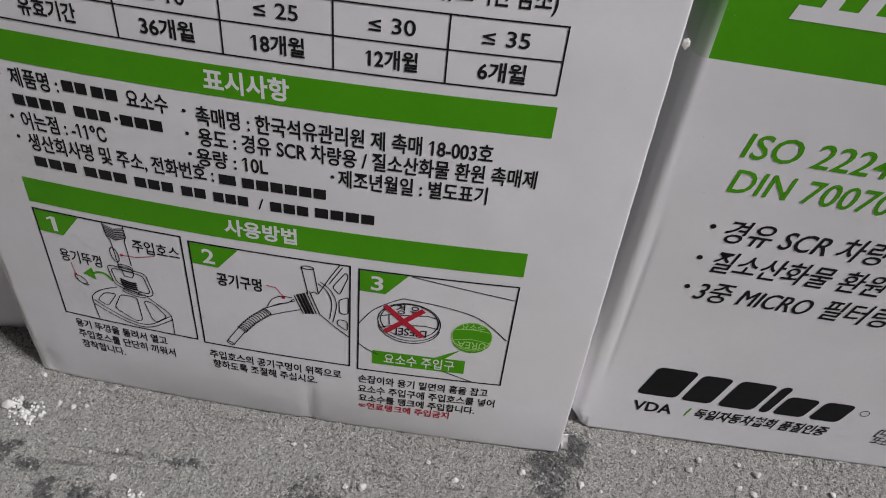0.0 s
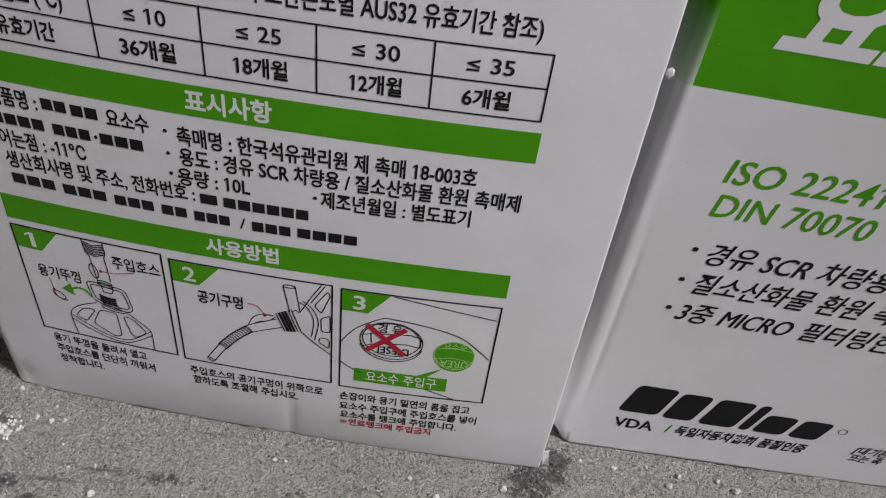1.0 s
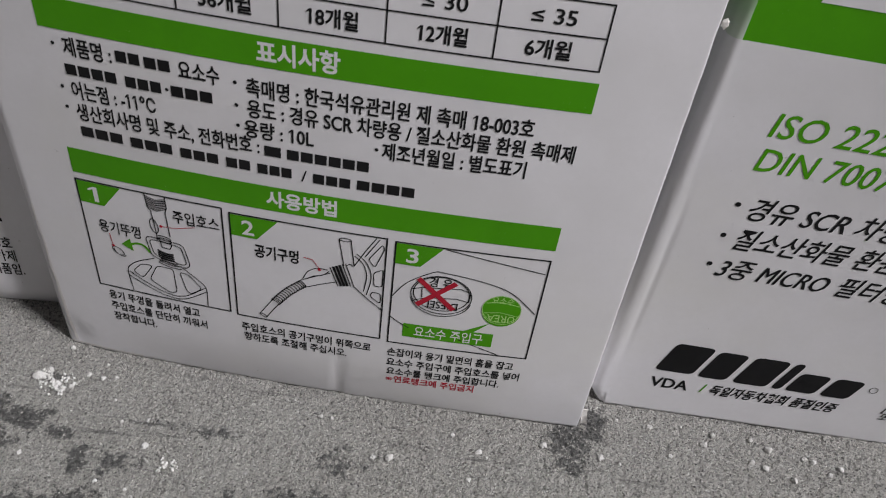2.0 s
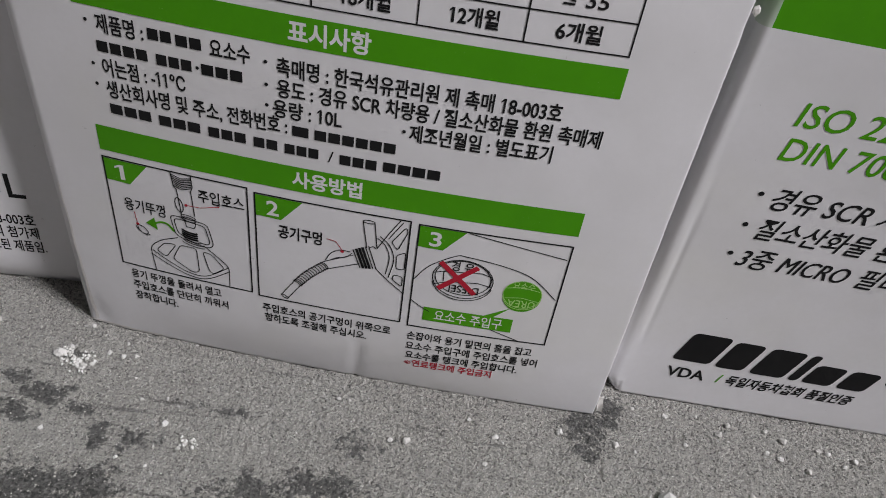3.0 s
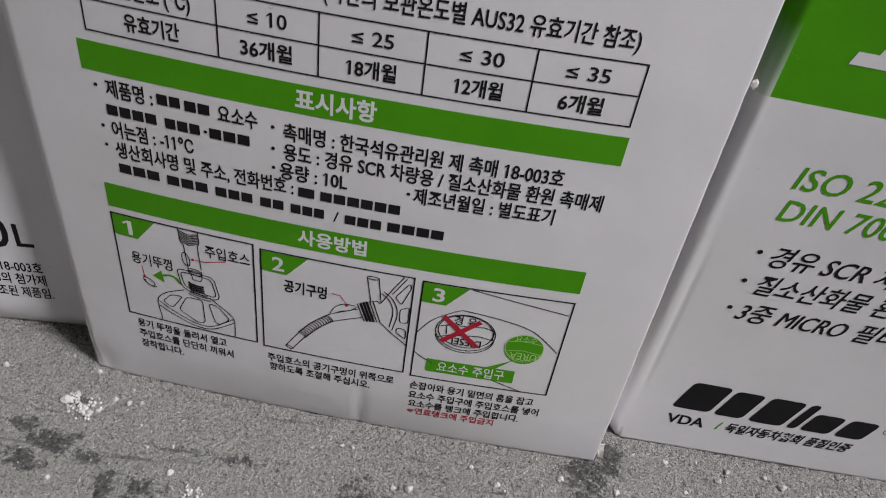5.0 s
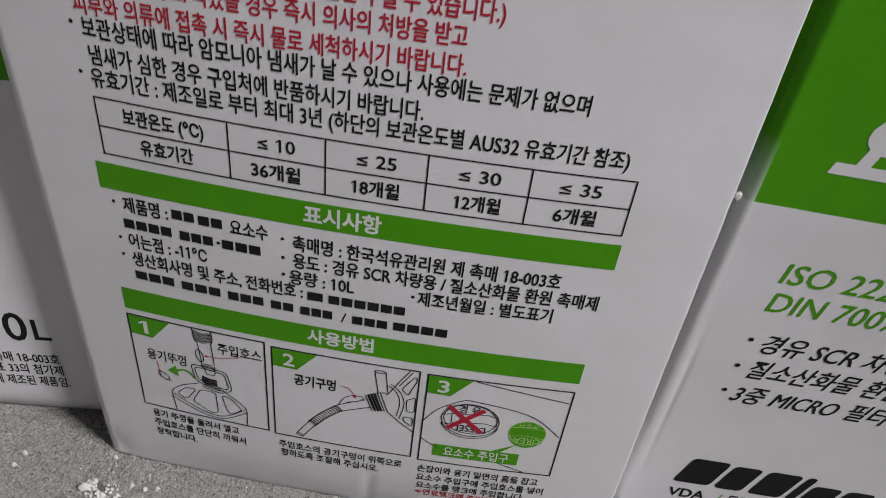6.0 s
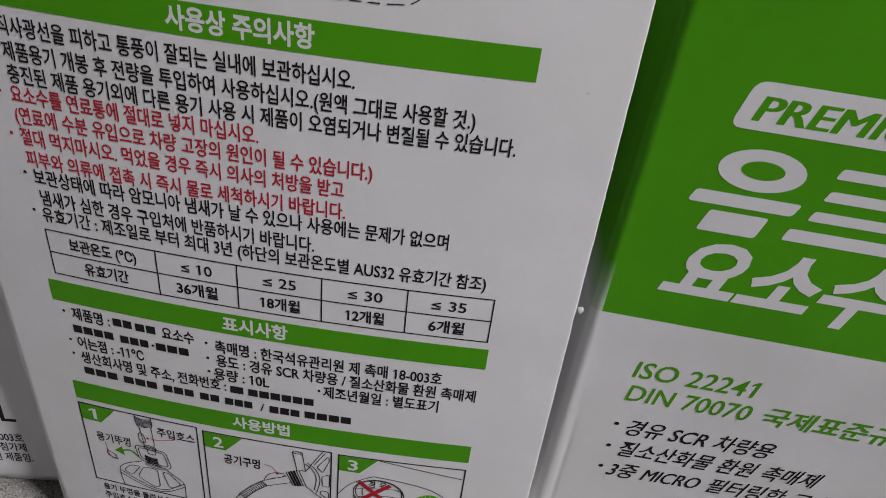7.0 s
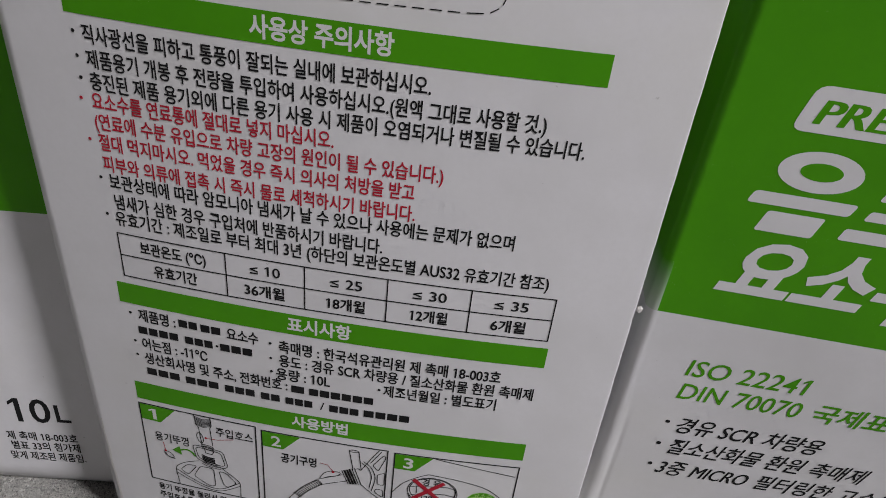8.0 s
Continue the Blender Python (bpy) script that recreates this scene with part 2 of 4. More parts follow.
def build_floor():
    xs = np.concatenate(([-2.2, -1.0, -0.4], np.arange(-0.12, 0.42, 0.0005), [0.6, 1.2, 2.75]))
    ys = np.concatenate(([-2.6, -1.2, -0.4], np.arange(-0.115, 0.04, 0.0005), [0.1, 0.25, 0.42]))
    gx, gy = np.meshgrid(xs, ys)
    near = np.clip(np.minimum(np.minimum(gx + 0.2, 0.5 - gx) / 0.06, np.minimum(gy + 0.2, 0.1 - gy) / 0.06), 0, 1)
    z = floor_height(gx, gy) * near - 0.0006 + GROUND
    verts = np.stack((gx, gy, z), -1).reshape(-1, 3)
    w, h = len(xs), len(ys)
    k = np.arange(w * h).reshape(h, w)
    faces = np.stack((k[:-1, :-1], k[:-1, 1:], k[1:, 1:], k[1:, :-1]), -1).reshape(-1, 4)
    ob = part("floor", (verts.tolist(), faces.tolist()), CONCRETE, None, "dusty grey sandy concrete floor with worn and painted-shade dark patches", True)
    return tagged(ob, kind="structure", category="floor")


build_floor()
# unseen walls and ceiling, added; their dark plaster keeps stray fill low
for name, dims in (("wall_north", (-2.3, 2.87, 0.42, 0.54, -0.1, 4.4)), ("wall_south", (-2.3, 2.87, -2.72, -2.6, -0.1, 4.4)), ("wall_west", (-2.32, -2.2, -2.6, 0.42, -0.1, 4.4))):
    tagged(part(name, box_mesh(*dims), FILL_PLASTER if name == "wall_south" else PLASTER), "plain plastered wall, unseen, added to close the room", "wall", kind="structure")
tagged(part("ceiling", box_mesh(-2.4, 3.0, -2.8, 0.6, 4.4, 4.52), PLASTER), "plain grey plastered ceiling, unseen, added to close the room", "ceiling", kind="structure")


def wall_with_window():
    """The east wall: four slabs round a window opening, in one mesh."""
    a, b_ = WALL_X, WALL_X + 0.12
    ya, yb, za, zb = WIN_Y - WIN_W / 2, WIN_Y + WIN_W / 2, WIN_Z - WIN_H / 2, WIN_Z + WIN_H / 2
    bm = bmesh.new()
    for y0, y1, z0, z1 in ((-2.6, ya, -0.1, 4.4), (yb, 0.42, -0.1, 4.4), (ya, yb, -0.1, za), (ya, yb, zb, 4.4)):
        bmesh.ops.create_cube(bm, size=1, matrix=Matrix.Translation(((a + b_) / 2, (y0 + y1) / 2, (z0 + z1) / 2)) @ Matrix.Diagonal((b_ - a, y1 - y0, z1 - z0, 1)))
    return tagged(part("wall_east", bm, PLASTER), "plain grey wall, unseen, with an added opening for the lamp", "wall", kind="structure")


wall_with_window()


# ---- the cartons ----
def eased(v):
    v = min(max(v, 0.0), 1.0)
    return v * v * (3 - 2 * v)


def swollen(foot, full, z, rise):
    """The front's place at this height: the lower edge is tucked back to the foot line, above it the filling pushes the board out."""
    return full + (foot - full) * max(0.0, 1 - max(z - GROUND, 0.0) / rise) ** 2


def front_main(x, z):
    u = min(max(x, 0.010), 0.236) - 0.017
    full = 0.5 * (x - 0.155) ** 2
    foot = full + 0.75 * max(0.0, 0.0098 - 0.062 * u + 0.155 * u * u - full)
    dent = 0.0006 * math.exp(-((x - 0.1312 - 0.03 * (z - 0.02)) / 0.0022) ** 2) * eased((0.037 - z) / 0.012)
    scuff = 0.0010 * math.exp(-((x - 0.018) / 0.006) ** 2 - ((z - 0.01) / 0.009) ** 2)
    return swollen(foot, full, z, 0.028) + dent + scuff


def front_right(x, z):
    crease = 0.2415 + 0.021 * z
    fold = 0.00030 * math.exp(-((x - crease - 0.0030) / 0.0012) ** 2) * eased((z - 0.03) / 0.02) * eased((0.13 - z) / 0.04)
    return 0.0184 - max(0.0, x - 0.246) * min(0.4 * max(z, 0.0), 0.07) + fold


def front_left(x, z):
    turn = 0.09 * (max(x, -0.1) + 0.008)
    return swollen(0.0303 + turn, 0.0265 + turn, z, 0.014)


HEIGHT = 0.345
EPS = 0.00011


def carton_ring(x0, x1, depth, radius, sharp, edge, overhang):
    """The outline at one height, anticlockwise from above: front, right side, back, left side, and the front's left edge of radius edge."""
    ring = []
    a, b = x0 + edge, x1 - sharp
    for x in [a + 0.0005 * k for k in range(16)] + list(np.linspace(a + 0.008, b - 0.004, 110)) + [b - 0.003, b - 0.002, b - 0.001, b]:
        ring.append((float(x), 0.0))
    ring += [(b + sharp * math.sin(radians(15 * k)), sharp - sharp * math.cos(radians(15 * k))) for k in range(1, 7)]
    # undercut side, a shape added to keep the gap beside it dark
    if overhang:
        ring += [(x1, 0.003), (x1 - 0.5 * overhang, 0.008), (x1 - overhang, 0.013)]
    x1 -= overhang
    for cx, cy, a0, rad in ((x1 - radius, depth - radius, 0, radius), (x0 + radius, depth - radius, 90, radius), (x0 + edge, edge, 180, edge)):
        if a0 == 90:
            ring.append(((x0 + x1) / 2, depth))
        for k in range(1, 9):
            a = radians(a0 + 90 * k / 8)
            ring.append((cx + rad * math.cos(a), cy + rad * math.sin(a)))
    ring.pop()
    return ring


def carton_shell(front, x0, x1, depth, radius, levels, split, fray=0.0, worn=False, sharp=0.0, taper=0.0, widen=0.0, tighten=0.0, crushed=False, overhang=0.0):
    """A standing carton: rounded upright edges, swollen front, closed top and bottom. Faces above split take the second material."""
    sharp = sharp or radius
    verts, faces, mats = [], [], []
    for z in levels:
        ring = carton_ring(x0 + widen * z, x1, depth, radius, sharp, radius + tighten * z, overhang and 0.001 + overhang * eased((z - 0.02) / 0.07))
        for x, y in ring:
            w = 1 - y / depth
            edge = fray and x > x1 - 0.0012
            wob = fray * (noise.noise((z * 420, 1.0, 2.0)) + 1.6 * noise.noise((z * 130, 5.0, 2.0))) if edge else 0.0
            x += taper * z * (x1 - x) / (x1 - x0)
            if crushed and z < GROUND + 0.008 and x < x0 + 0.009:
                crush = (1 - (z - GROUND) / 0.008) * (1 - (x - x0) / 0.009)
                x, y = x + 0.004 * crush, y + 0.004 * crush + 0.0008 * noise.noise((x * 300, y * 300, z * 300)) * (crush > 0)
            verts.append((x + wob, y + front(x, z) * w + 0.03 * (1 - w), z))
    m = len(ring)
    for r in range(len(levels) - 1):
        for i in range(m):
            j = (i + 1) % m
            faces.append((r * m + i, r * m + j, (r + 1) * m + j, (r + 1) * m + i))
            # the rounded left edge takes the print with rub and light in its colour
            mats.append((2 if worn and i >= m - 8 else 1) if levels[r] >= split - 1e-6 else 0)
    faces.append(tuple(range(m))[::-1])
    faces.append(tuple(range((len(levels) - 1) * m, len(levels) * m)))
    mats += [0, 1 if split < HEIGHT else 0]
    return verts, faces, mats


def levels_to(top, split):
    zs = [GROUND] + [GROUND + 0.0009 * i for i in range(1, 9)] + [0.003 * i for i in range(4, 16)]
    z = 0.05
    while z < top - 0.004:
        zs.append(z)
        z += 0.006
    zs.append(top)
    if split < top:
        zs = [v for v in zs if abs(v - split) > 0.0015] + [split]
    return sorted(zs)


def carton(label, front, x0, x1, depth, radius, split, **shape):
    base = new("carton")
    tagged(base, label, "cardboard box", "cartons side by side")
    v, f, mats = carton_shell(front, x0, x1, depth, radius, levels_to(HEIGHT, split), split, **shape)
    body = part("body", (v, f), [WHITE, GREEN, RUBBED_LIT], base, "", True)
    body.data.polygons.foreach_set("material_index", mats)
    for p in body.data.polygons[-2:]:
        p.use_smooth = False
    return base, body


@functools.lru_cache(maxsize=None)
def type_mesh(body, bold):
    """Flat outline of a line of type, filled: points (u, v) and faces."""
    cu = bpy.data.curves.new("line", "FONT")
    cu.body, cu.resolution_u, cu.offset = body, 3, bold
    tmp = bpy.data.objects.new("line", cu)
    me = bpy.data.meshes.new_from_object(tmp)
    bpy.data.objects.remove(tmp)
    co = [(v.co.x, v.co.y) for v in me.vertices]
    faces = [tuple(p.vertices) for p in me.polygons]
    bpy.data.meshes.remove(me)
    bpy.data.curves.remove(cu)
    return co, faces


def set_type(body, bold):
    """A line of type whose figure one has a flag, as on the cartons."""
    co, faces = type_mesh(body, bold)
    co, faces = list(co), list(faces)
    for k, ch in enumerate(body):
        if ch == "1":
            stem, _ = type_mesh("1", bold)
            width = max(u for u, v in stem) - min(u for u, v in stem)
            top = max(v for u, v in stem)
            side = max(u for u, v in type_mesh(body[:k + 1], bold)[0]) - width + 0.01
            n = len(co)
            co += [(side, top), (side - 0.15, top - 0.12), (side - 0.15, top - 0.21), (side, top - 0.11)]
            faces.append((n, n + 1, n + 2, n + 3))
    return co, faces


class Sheet:
    """Lays flat print on a carton's swollen front."""

    def __init__(self, parent, front, lift=EPS, dx=0.0, dz=0.0):
        self.parent, self.front, self.lift, self.dx, self.dz = parent, front, lift, dx, dz

    def at(self, x, z, up=0.0):
        x, z = x + self.dx, z + self.dz
        return (x, self.front(x, z) - self.lift - up, z)

    def under(self, parent):
        return Sheet(parent, self.front, self.lift, self.dx, self.dz)

    def fill(self, name, outline, material, up=0.0, label=""):
        """A flat printed area from its outline (x, z), anticlockwise as seen."""
        bm = bmesh.new()
        f = bm.faces.new([bm.verts.new((x, 0, z)) for x, z in outline])
        bmesh.ops.triangulate(bm, faces=[f])
        for cut in range(int(min(v.co.x for v in bm.verts) / 0.006), int(max(v.co.x for v in bm.verts) / 0.006) + 1):
            bmesh.ops.bisect_plane(bm, geom=bm.verts[:] + bm.edges[:] + bm.faces[:], plane_co=(cut * 0.006, 0, 0), plane_no=(1, 0, 0))
        for v in bm.verts:
            v.co = self.at(v.co.x, v.co.z, up)
        bm.normal_update()
        if bm.faces and sum(q.normal.y * q.calc_area() for q in bm.faces) > 0:
            bmesh.ops.reverse_faces(bm, faces=bm.faces)
        return part(name, bm, material, self.parent, label)

    def bar(self, name, x0, x1, z0, z1, material, up=0.0, label="", slant=0.0):
        h = z1 - z0
        return self.fill(name, [(x0, z0), (x1, z0), (x1 + slant * h, z1), (x0 + slant * h, z1)], material, up, label)

    def strokes(self, name, lines, width, material, up=0.0, label=""):
        """Printed strokes of one width along open or closed lines of (x, z)."""
        verts, faces = [], []
        for line in lines:
            pts = []
            for a, b in zip(line[:-1], line[1:]):
                d = math.hypot(b[0] - a[0], b[1] - a[1])
                k = max(1, int(d / 0.006))
                pts += [(a[0] + (b[0] - a[0]) * i / k, a[1] + (b[1] - a[1]) * i / k) for i in range(k)]
            pts.append(line[-1])
            start = len(verts)
            closed = math.hypot(line[0][0] - line[-1][0], line[0][1] - line[-1][1]) < 1e-9
            for i, p in enumerate(pts):
                q = pts[i - 1] if i else (pts[-2] if closed else p)
                r = pts[i + 1] if i + 1 < len(pts) else (pts[1] if closed else p)
                d0 = Vector((p[0] - q[0], p[1] - q[1]))
                d1 = Vector((r[0] - p[0], r[1] - p[1]))
                d0, d1 = (d0.normalized() if d0.length else d1.normalized()), (d1.normalized() if d1.length else d0.normalized())
                t = (d0 + d1).normalized() if (d0 + d1).length > 1e-6 else d1
                nrm = Vector((-t.y, t.x)) * min(1.8, 1 / max(0.3, t.dot(d1))) * width / 2
                verts.append(self.at(p[0] + nrm.x, p[1] + nrm.y, up))
                verts.append(self.at(p[0] - nrm.x, p[1] - nrm.y, up))
            for i in range(len(pts) - 1):
                k = start + 2 * i
                faces.append((k, k + 1, k + 3, k + 2))
        return part(name, (verts, faces), material, self.parent, label)

    def text(self, body, x0, x1, zc, h, material, bold=0.012, slant=0.0, turned=False, name="text_line", up=0.00003, label="", over=0.0):
        """A printed line that reaches from x0 to x1, centred on zc; h is the height of a full letter block."""
        co, faces = set_type(body, bold)
        lo, hi = min(u for u, v in co), max(u for u, v in co)
        size = h / 0.90
        flat = []
        for u, v in co:
            z = (v - 0.37) * size
            x = x0 + (u - lo) / (hi - lo) * (x1 - x0) + slant * z
            if turned:
                x, z = x0 + x1 - x, -z
            flat.append(self.at(x, zc + z, up))
        shifts = (-over, -over / 2, 0, over / 2, over) if over else (0,)
        verts = [(x + dx, y - 0.000004 * k, z) for k, dx in enumerate(shifts) for x, y, z in flat]
        faces = [tuple(q + k * len(flat) for q in f) for k in range(len(shifts)) for f in faces]
        me = bpy.data.meshes.new(name)
        me.from_pydata(verts, [], faces)
        me.materials.append(material)
        me.update()
        ob = new(name, me)
        ob.parent = self.parent
        return tagged(ob, label)


def oval(cx, cz, rx, rz, turn=0.0, a0=0, a1=360, steps=28):
    c, s = math.cos(radians(turn)), math.sin(radians(turn))
    out = []
    for i in range(steps + 1):
        a = radians(a0 + (a1 - a0) * i / steps)
        x, z = rx * math.cos(a), rz * math.sin(a)
        out.append((cx + c * x - s * z, cz + s * x + c * z))
    if a1 - a0 == 360:
        out[-1] = out[0]
    return out


def rounded(points, r, steps=4):
    """Closed outline through corner points with rounded corners."""
    out, n = [], len(points)
    for i in range(n):
        p, a, b = Vector(points[i]), Vector(points[i - 1]), Vector(points[(i + 1) % n])
        ra = min(r, (a - p).length * 0.45)
        rb = min(r, (b - p).length * 0.45)
        s, e = p + (a - p).normalized() * ra, p + (b - p).normalized() * rb
        for k in range(steps + 1):
            t = k / steps
            q = s * (1 - t) ** 2 + p * 2 * t * (1 - t) + e * t * t
            out.append((q.x, q.y))
    return out


def smooth_line(points, steps=6):
    """A Catmull-Rom line through the points."""
    out = []
    for i in range(len(points) - 1):
        p0, p1, p2, p3 = (Vector(points[max(0, min(len(points) - 1, i + k))]) for k in (-1, 0, 1, 2))
        for k in range(steps):
            t = k / steps
            q = 0.5 * (2 * p1 + (p2 - p0) * t + (2 * p0 - 5 * p1 + 4 * p2 - p3) * t * t + (3 * p1 - p0 - 3 * p2 + p3) * t ** 3)
            out.append((q.x, q.y))
    out.append(tuple(points[-1]))
    return out


# ---- carton with the instructions ----
main_box, main_body = carton("white cardboard carton with Korean instructions, scuffed edges, on concrete",
                             front_main, 0.0124, 0.2328, 0.185, 0.0052, 1.0, fray=0.00011, sharp=0.0007, taper=-0.017, overhang=0.030)
S = Sheet(main_box, front_main)
S.bar("heading_bar", 0.0345, 0.2043, 0.2713, 0.2818, GREEN, label="green printed heading bar")
S.bar("heading_bar", 0.0360, 0.2046, 0.1543, 0.1645, GREEN, label="green printed heading bar")
S.bar("heading_bar", 0.0360, 0.2046, 0.0998, 0.1101, GREEN, label="green printed heading bar")
S.text("사용상 주의사항", 0.0948, 0.1393, 0.2766, 0.0073, KNOCKOUT, 0.030, name="heading_text")
S.text("표시사항", 0.1045, 0.1296, 0.1594, 0.0070, KNOCKOUT, 0.030, name="heading_text")
S.text("사용방법", 0.1053, 0.1296, 0.1050, 0.0066, KNOCKOUT, 0.030, name="heading_text")

for words, a, b, z, ink in (
        ("직사광선을 피하고 통풍이 잘되는 실내에 보관하십시오.", 0.0395, 0.1515, 0.2650, BLACK),
        ("제품용기 개봉 후 전량을 투입하여 사용하십시오.(원액 그대로 사용할 것.)", 0.0395, 0.1885, 0.2567, BLACK),
        ("충진된 제품 용기외에 다른 용기 사용 시 제품이 오염되거나 변질될 수 있습니다.", 0.0395, 0.2020, 0.2489, BLACK),
        ("요소수를 연료통에 절대로 넣지 마십시오.", 0.0389, 0.1215, 0.2418, RED),
        ("(연료에 수분 유입으로 차량 고장의 원인이 될 수 있습니다.)", 0.0387, 0.1582, 0.2341, RED),
        ("절대 먹지마시오. 먹었을 경우 즉시 의사의 처방을 받고", 0.0389, 0.1492, 0.2262, RED),
        ("피부와 의류에 접촉 시 즉시 물로 세척하시기 바랍니다.", 0.0391, 0.1499, 0.2178, RED),
        ("보관상태에 따라 암모니아 냄새가 날 수 있으나 사용에는 문제가 없으며", 0.0403, 0.1850, 0.2108, BLACK),
        ("냄새가 심한 경우 구입처에 반품하시기 바랍니다.", 0.0411, 0.1395, 0.2023, BLACK),
        ("유효기간 : 제조일로 부터 최대 3년 (하단의 보관온도별 AUS32 유효기간 참조)", 0.0403, 0.1997, 0.1950, BLACK)):
    S.text(words, a, b, z, 0.0064, ink, 0.014, name="warning_line", label="red printed warning line" if ink is RED else "black printed caution line")
for x, z, ink in ((0.0365, 0.2655, BLACK), (0.0365, 0.2572, BLACK), (0.0365, 0.2496, BLACK), (0.0352, 0.2421, RED), (0.0357, 0.2267, RED), (0.0373, 0.2118, BLACK), (0.0373, 0.1962, BLACK)):
    S.fill("bullet", oval(x, z, 0.00062, 0.00066, steps=10)[:-1], ink, 0.00003)

# shelf-life table
T0, T1, ZT, ZM, ZB = 0.0399, 0.2036, 0.1883, 0.1783, 0.1682
table = S.strokes("table_grid", [[(T0, ZT), (T1, ZT), (T1, ZB), (T0, ZB), (T0, ZT)], [(T0, ZM), (T1, ZM)]] + [[(x, ZT), (x, ZB)] for x in (0.0815, 0.1115, 0.1423, 0.1730)],
                  0.00048, BLACK, 0.00003, "thin black ruled table")
ST = S.under(table)
for words, xc, w, row in (("보관온도 (℃)", 0.0611, 0.0256, 0), ("유효기간", 0.0612, 0.0172, 1), ("≤ 10", 0.0965, 0.0115, 0), ("36개월", 0.0960, 0.0155, 1), ("≤ 25", 0.1270, 0.0120, 0),
                          ("18개월", 0.1270, 0.0148, 1), ("≤ 30", 0.1580, 0.0125, 0), ("12개월", 0.1582, 0.0142, 1), ("≤ 35", 0.1880, 0.0125, 0), ("6개월", 0.1880, 0.0130, 1)):
    ST.text(words, xc - w / 2, xc + w / 2, (ZT + ZM) / 2 if row == 0 else (ZM + ZB) / 2, 0.0057, BLACK, 0.010 if "≤" in words else 0.022, name="table_entry")

# product particulars; names and addresses stay plain bars
for words, a, b, z in (("제품명 :", 0.0429, 0.0585, 0.1490), ("요소수", 0.0797, 0.0926, 0.1486), ("어는점 : -11℃", 0.0427, 0.0707, 0.1337), ("생산회사명 및 주소, 전화번호 :", 0.0427, 0.1040, 0.1256),
                       ("촉매명 : 한국석유관리원 제 촉매 18-003호", 0.1008, 0.1890, 0.1467), ("용도 : 경유 SCR 차량용 / 질소산화물 환원 촉매제", 0.1008, 0.2028, 0.1392),
                       ("용량 : 10L", 0.0994, 0.1217, 0.1317), ("제조년월일 : 별도표기", 0.1434, 0.1890, 0.1314)):
    S.text(words, a, b, z, 0.0064, BLACK, 0.018, name="particulars_line")
for a, b, z in ((0.0599, 0.0682, 0.1491), (0.0690, 0.0778, 0.1488), (0.0421, 0.0596, 0.1410), (0.0618, 0.0740, 0.1407), (0.0765, 0.0905, 0.1405), (0.1056, 0.1120, 0.1244), (0.1130, 0.1403, 0.1243),
                (0.0429, 0.0580, 0.1181), (0.0600, 0.0750, 0.1178), (0.0770, 0.0905, 0.1175), (0.0925, 0.1012, 0.1172), (0.1030, 0.1150, 0.1169), (0.1215, 0.1345, 0.1165), (0.1360, 0.1557, 0.1167)):
    count = max(1, round((b - a) / 0.0044))
    step = (b - a) / count
    for k in range(count):
        S.bar("plain_bar", a + k * step, a + (k + 0.84) * step, z - 0.0019, z + 0.0019, BLACK, 0.00003)
S.strokes("slash", [[(0.1178, 0.1146), (0.1192, 0.1190)]], 0.0005, BLACK, 0.00003)
S.fill("bullet", oval(0.0752, 0.1406, 0.0006, 0.0006, steps=10)[:-1], BLACK, 0.00003)
for x, z in ((0.0397, 0.1494), (0.0397, 0.1343), (0.0397, 0.1268), (0.0974, 0.1476), (0.0974, 0.1397), (0.0974, 0.1323), (0.1417, 0.1316)):
    S.fill("bullet", oval(x, z, 0.00062, 0.00066, steps=10)[:-1], BLACK, 0.00003)


# three picture panels
def picture_panel(x0, x1, z0, z1, digit):
    frame_ob = S.strokes("picture_panel", [[(x0, z0), (x1, z0), (x1, z1), (x0, z1), (x0, z0)]], 0.00058, BLACK, 0.00003, "black framed instruction picture")
    P = S.under(frame_ob)
    w, h = x1 - x0, z1 - z0

    def m(u, v):
        return (x0 + u * w, z1 - v * h)

    P.fill("number_tab", [m(0.005, 0.195), m(0.17, 0.20), m(0.31, 0.01), m(0.005, 0.01)], GREEN)
    P.text(digit, m(0.075, 0)[0], m(0.140 if digit == "1" else 0.155, 0)[0], m(0, 0.105)[1], 0.0082, KNOCKOUT, 0.018, name="step_number")
    return P, m


def lines_in(m, *lines):
    return [[m(u, v) for u, v in line] for line in lines]


P, m = picture_panel(0.0362, 0.0891, 0.0459, 0.0969, "1")
P.text("용기뚜껑", m(0.10, 0)[0], m(0.40, 0)[0], m(0, 0.385)[1], 0.0058, BLACK, 0.010, name="callout_text")
P.text("주입호스", m(0.655, 0)[0], m(0.975, 0)[0], m(0, 0.16)[1], 0.0058, BLACK, 0.010, name="callout_text")
hose = lines_in(m, [(0.475, 0.0), (0.485, 0.12), (0.505, 0.15), (0.52, 0.37)], [(0.615, 0.0), (0.62, 0.10), (0.605, 0.14), (0.615, 0.36)], [(0.535, 0.41), (0.545, 0.475), (0.60, 0.48), (0.615, 0.45), (0.612, 0.40)])
hose += [[m(0.475 + 0.01 * k / 7, 0.02 + 0.016 * k), m(0.545, 0.045 + 0.016 * k), m(0.617, 0.025 + 0.014 * k)] for k in range(7)]
hose += [oval(*m(0.51, 0.285), 0.0014, 0.0033, 8), oval(*m(0.567, 0.385), 0.0027, 0.0009, -8), oval(*m(0.567, 0.405), 0.0028, 0.0009, -8)]
P.strokes("hose_drawing", hose, 0.00036, BLACK, 0.00003)
loop = [m(*q) for q in ((0.43, 0.40), (0.50, 0.395), (0.70, 0.415), (0.735, 0.61), (0.69, 0.645), (0.50, 0.60), (0.455, 0.57))]
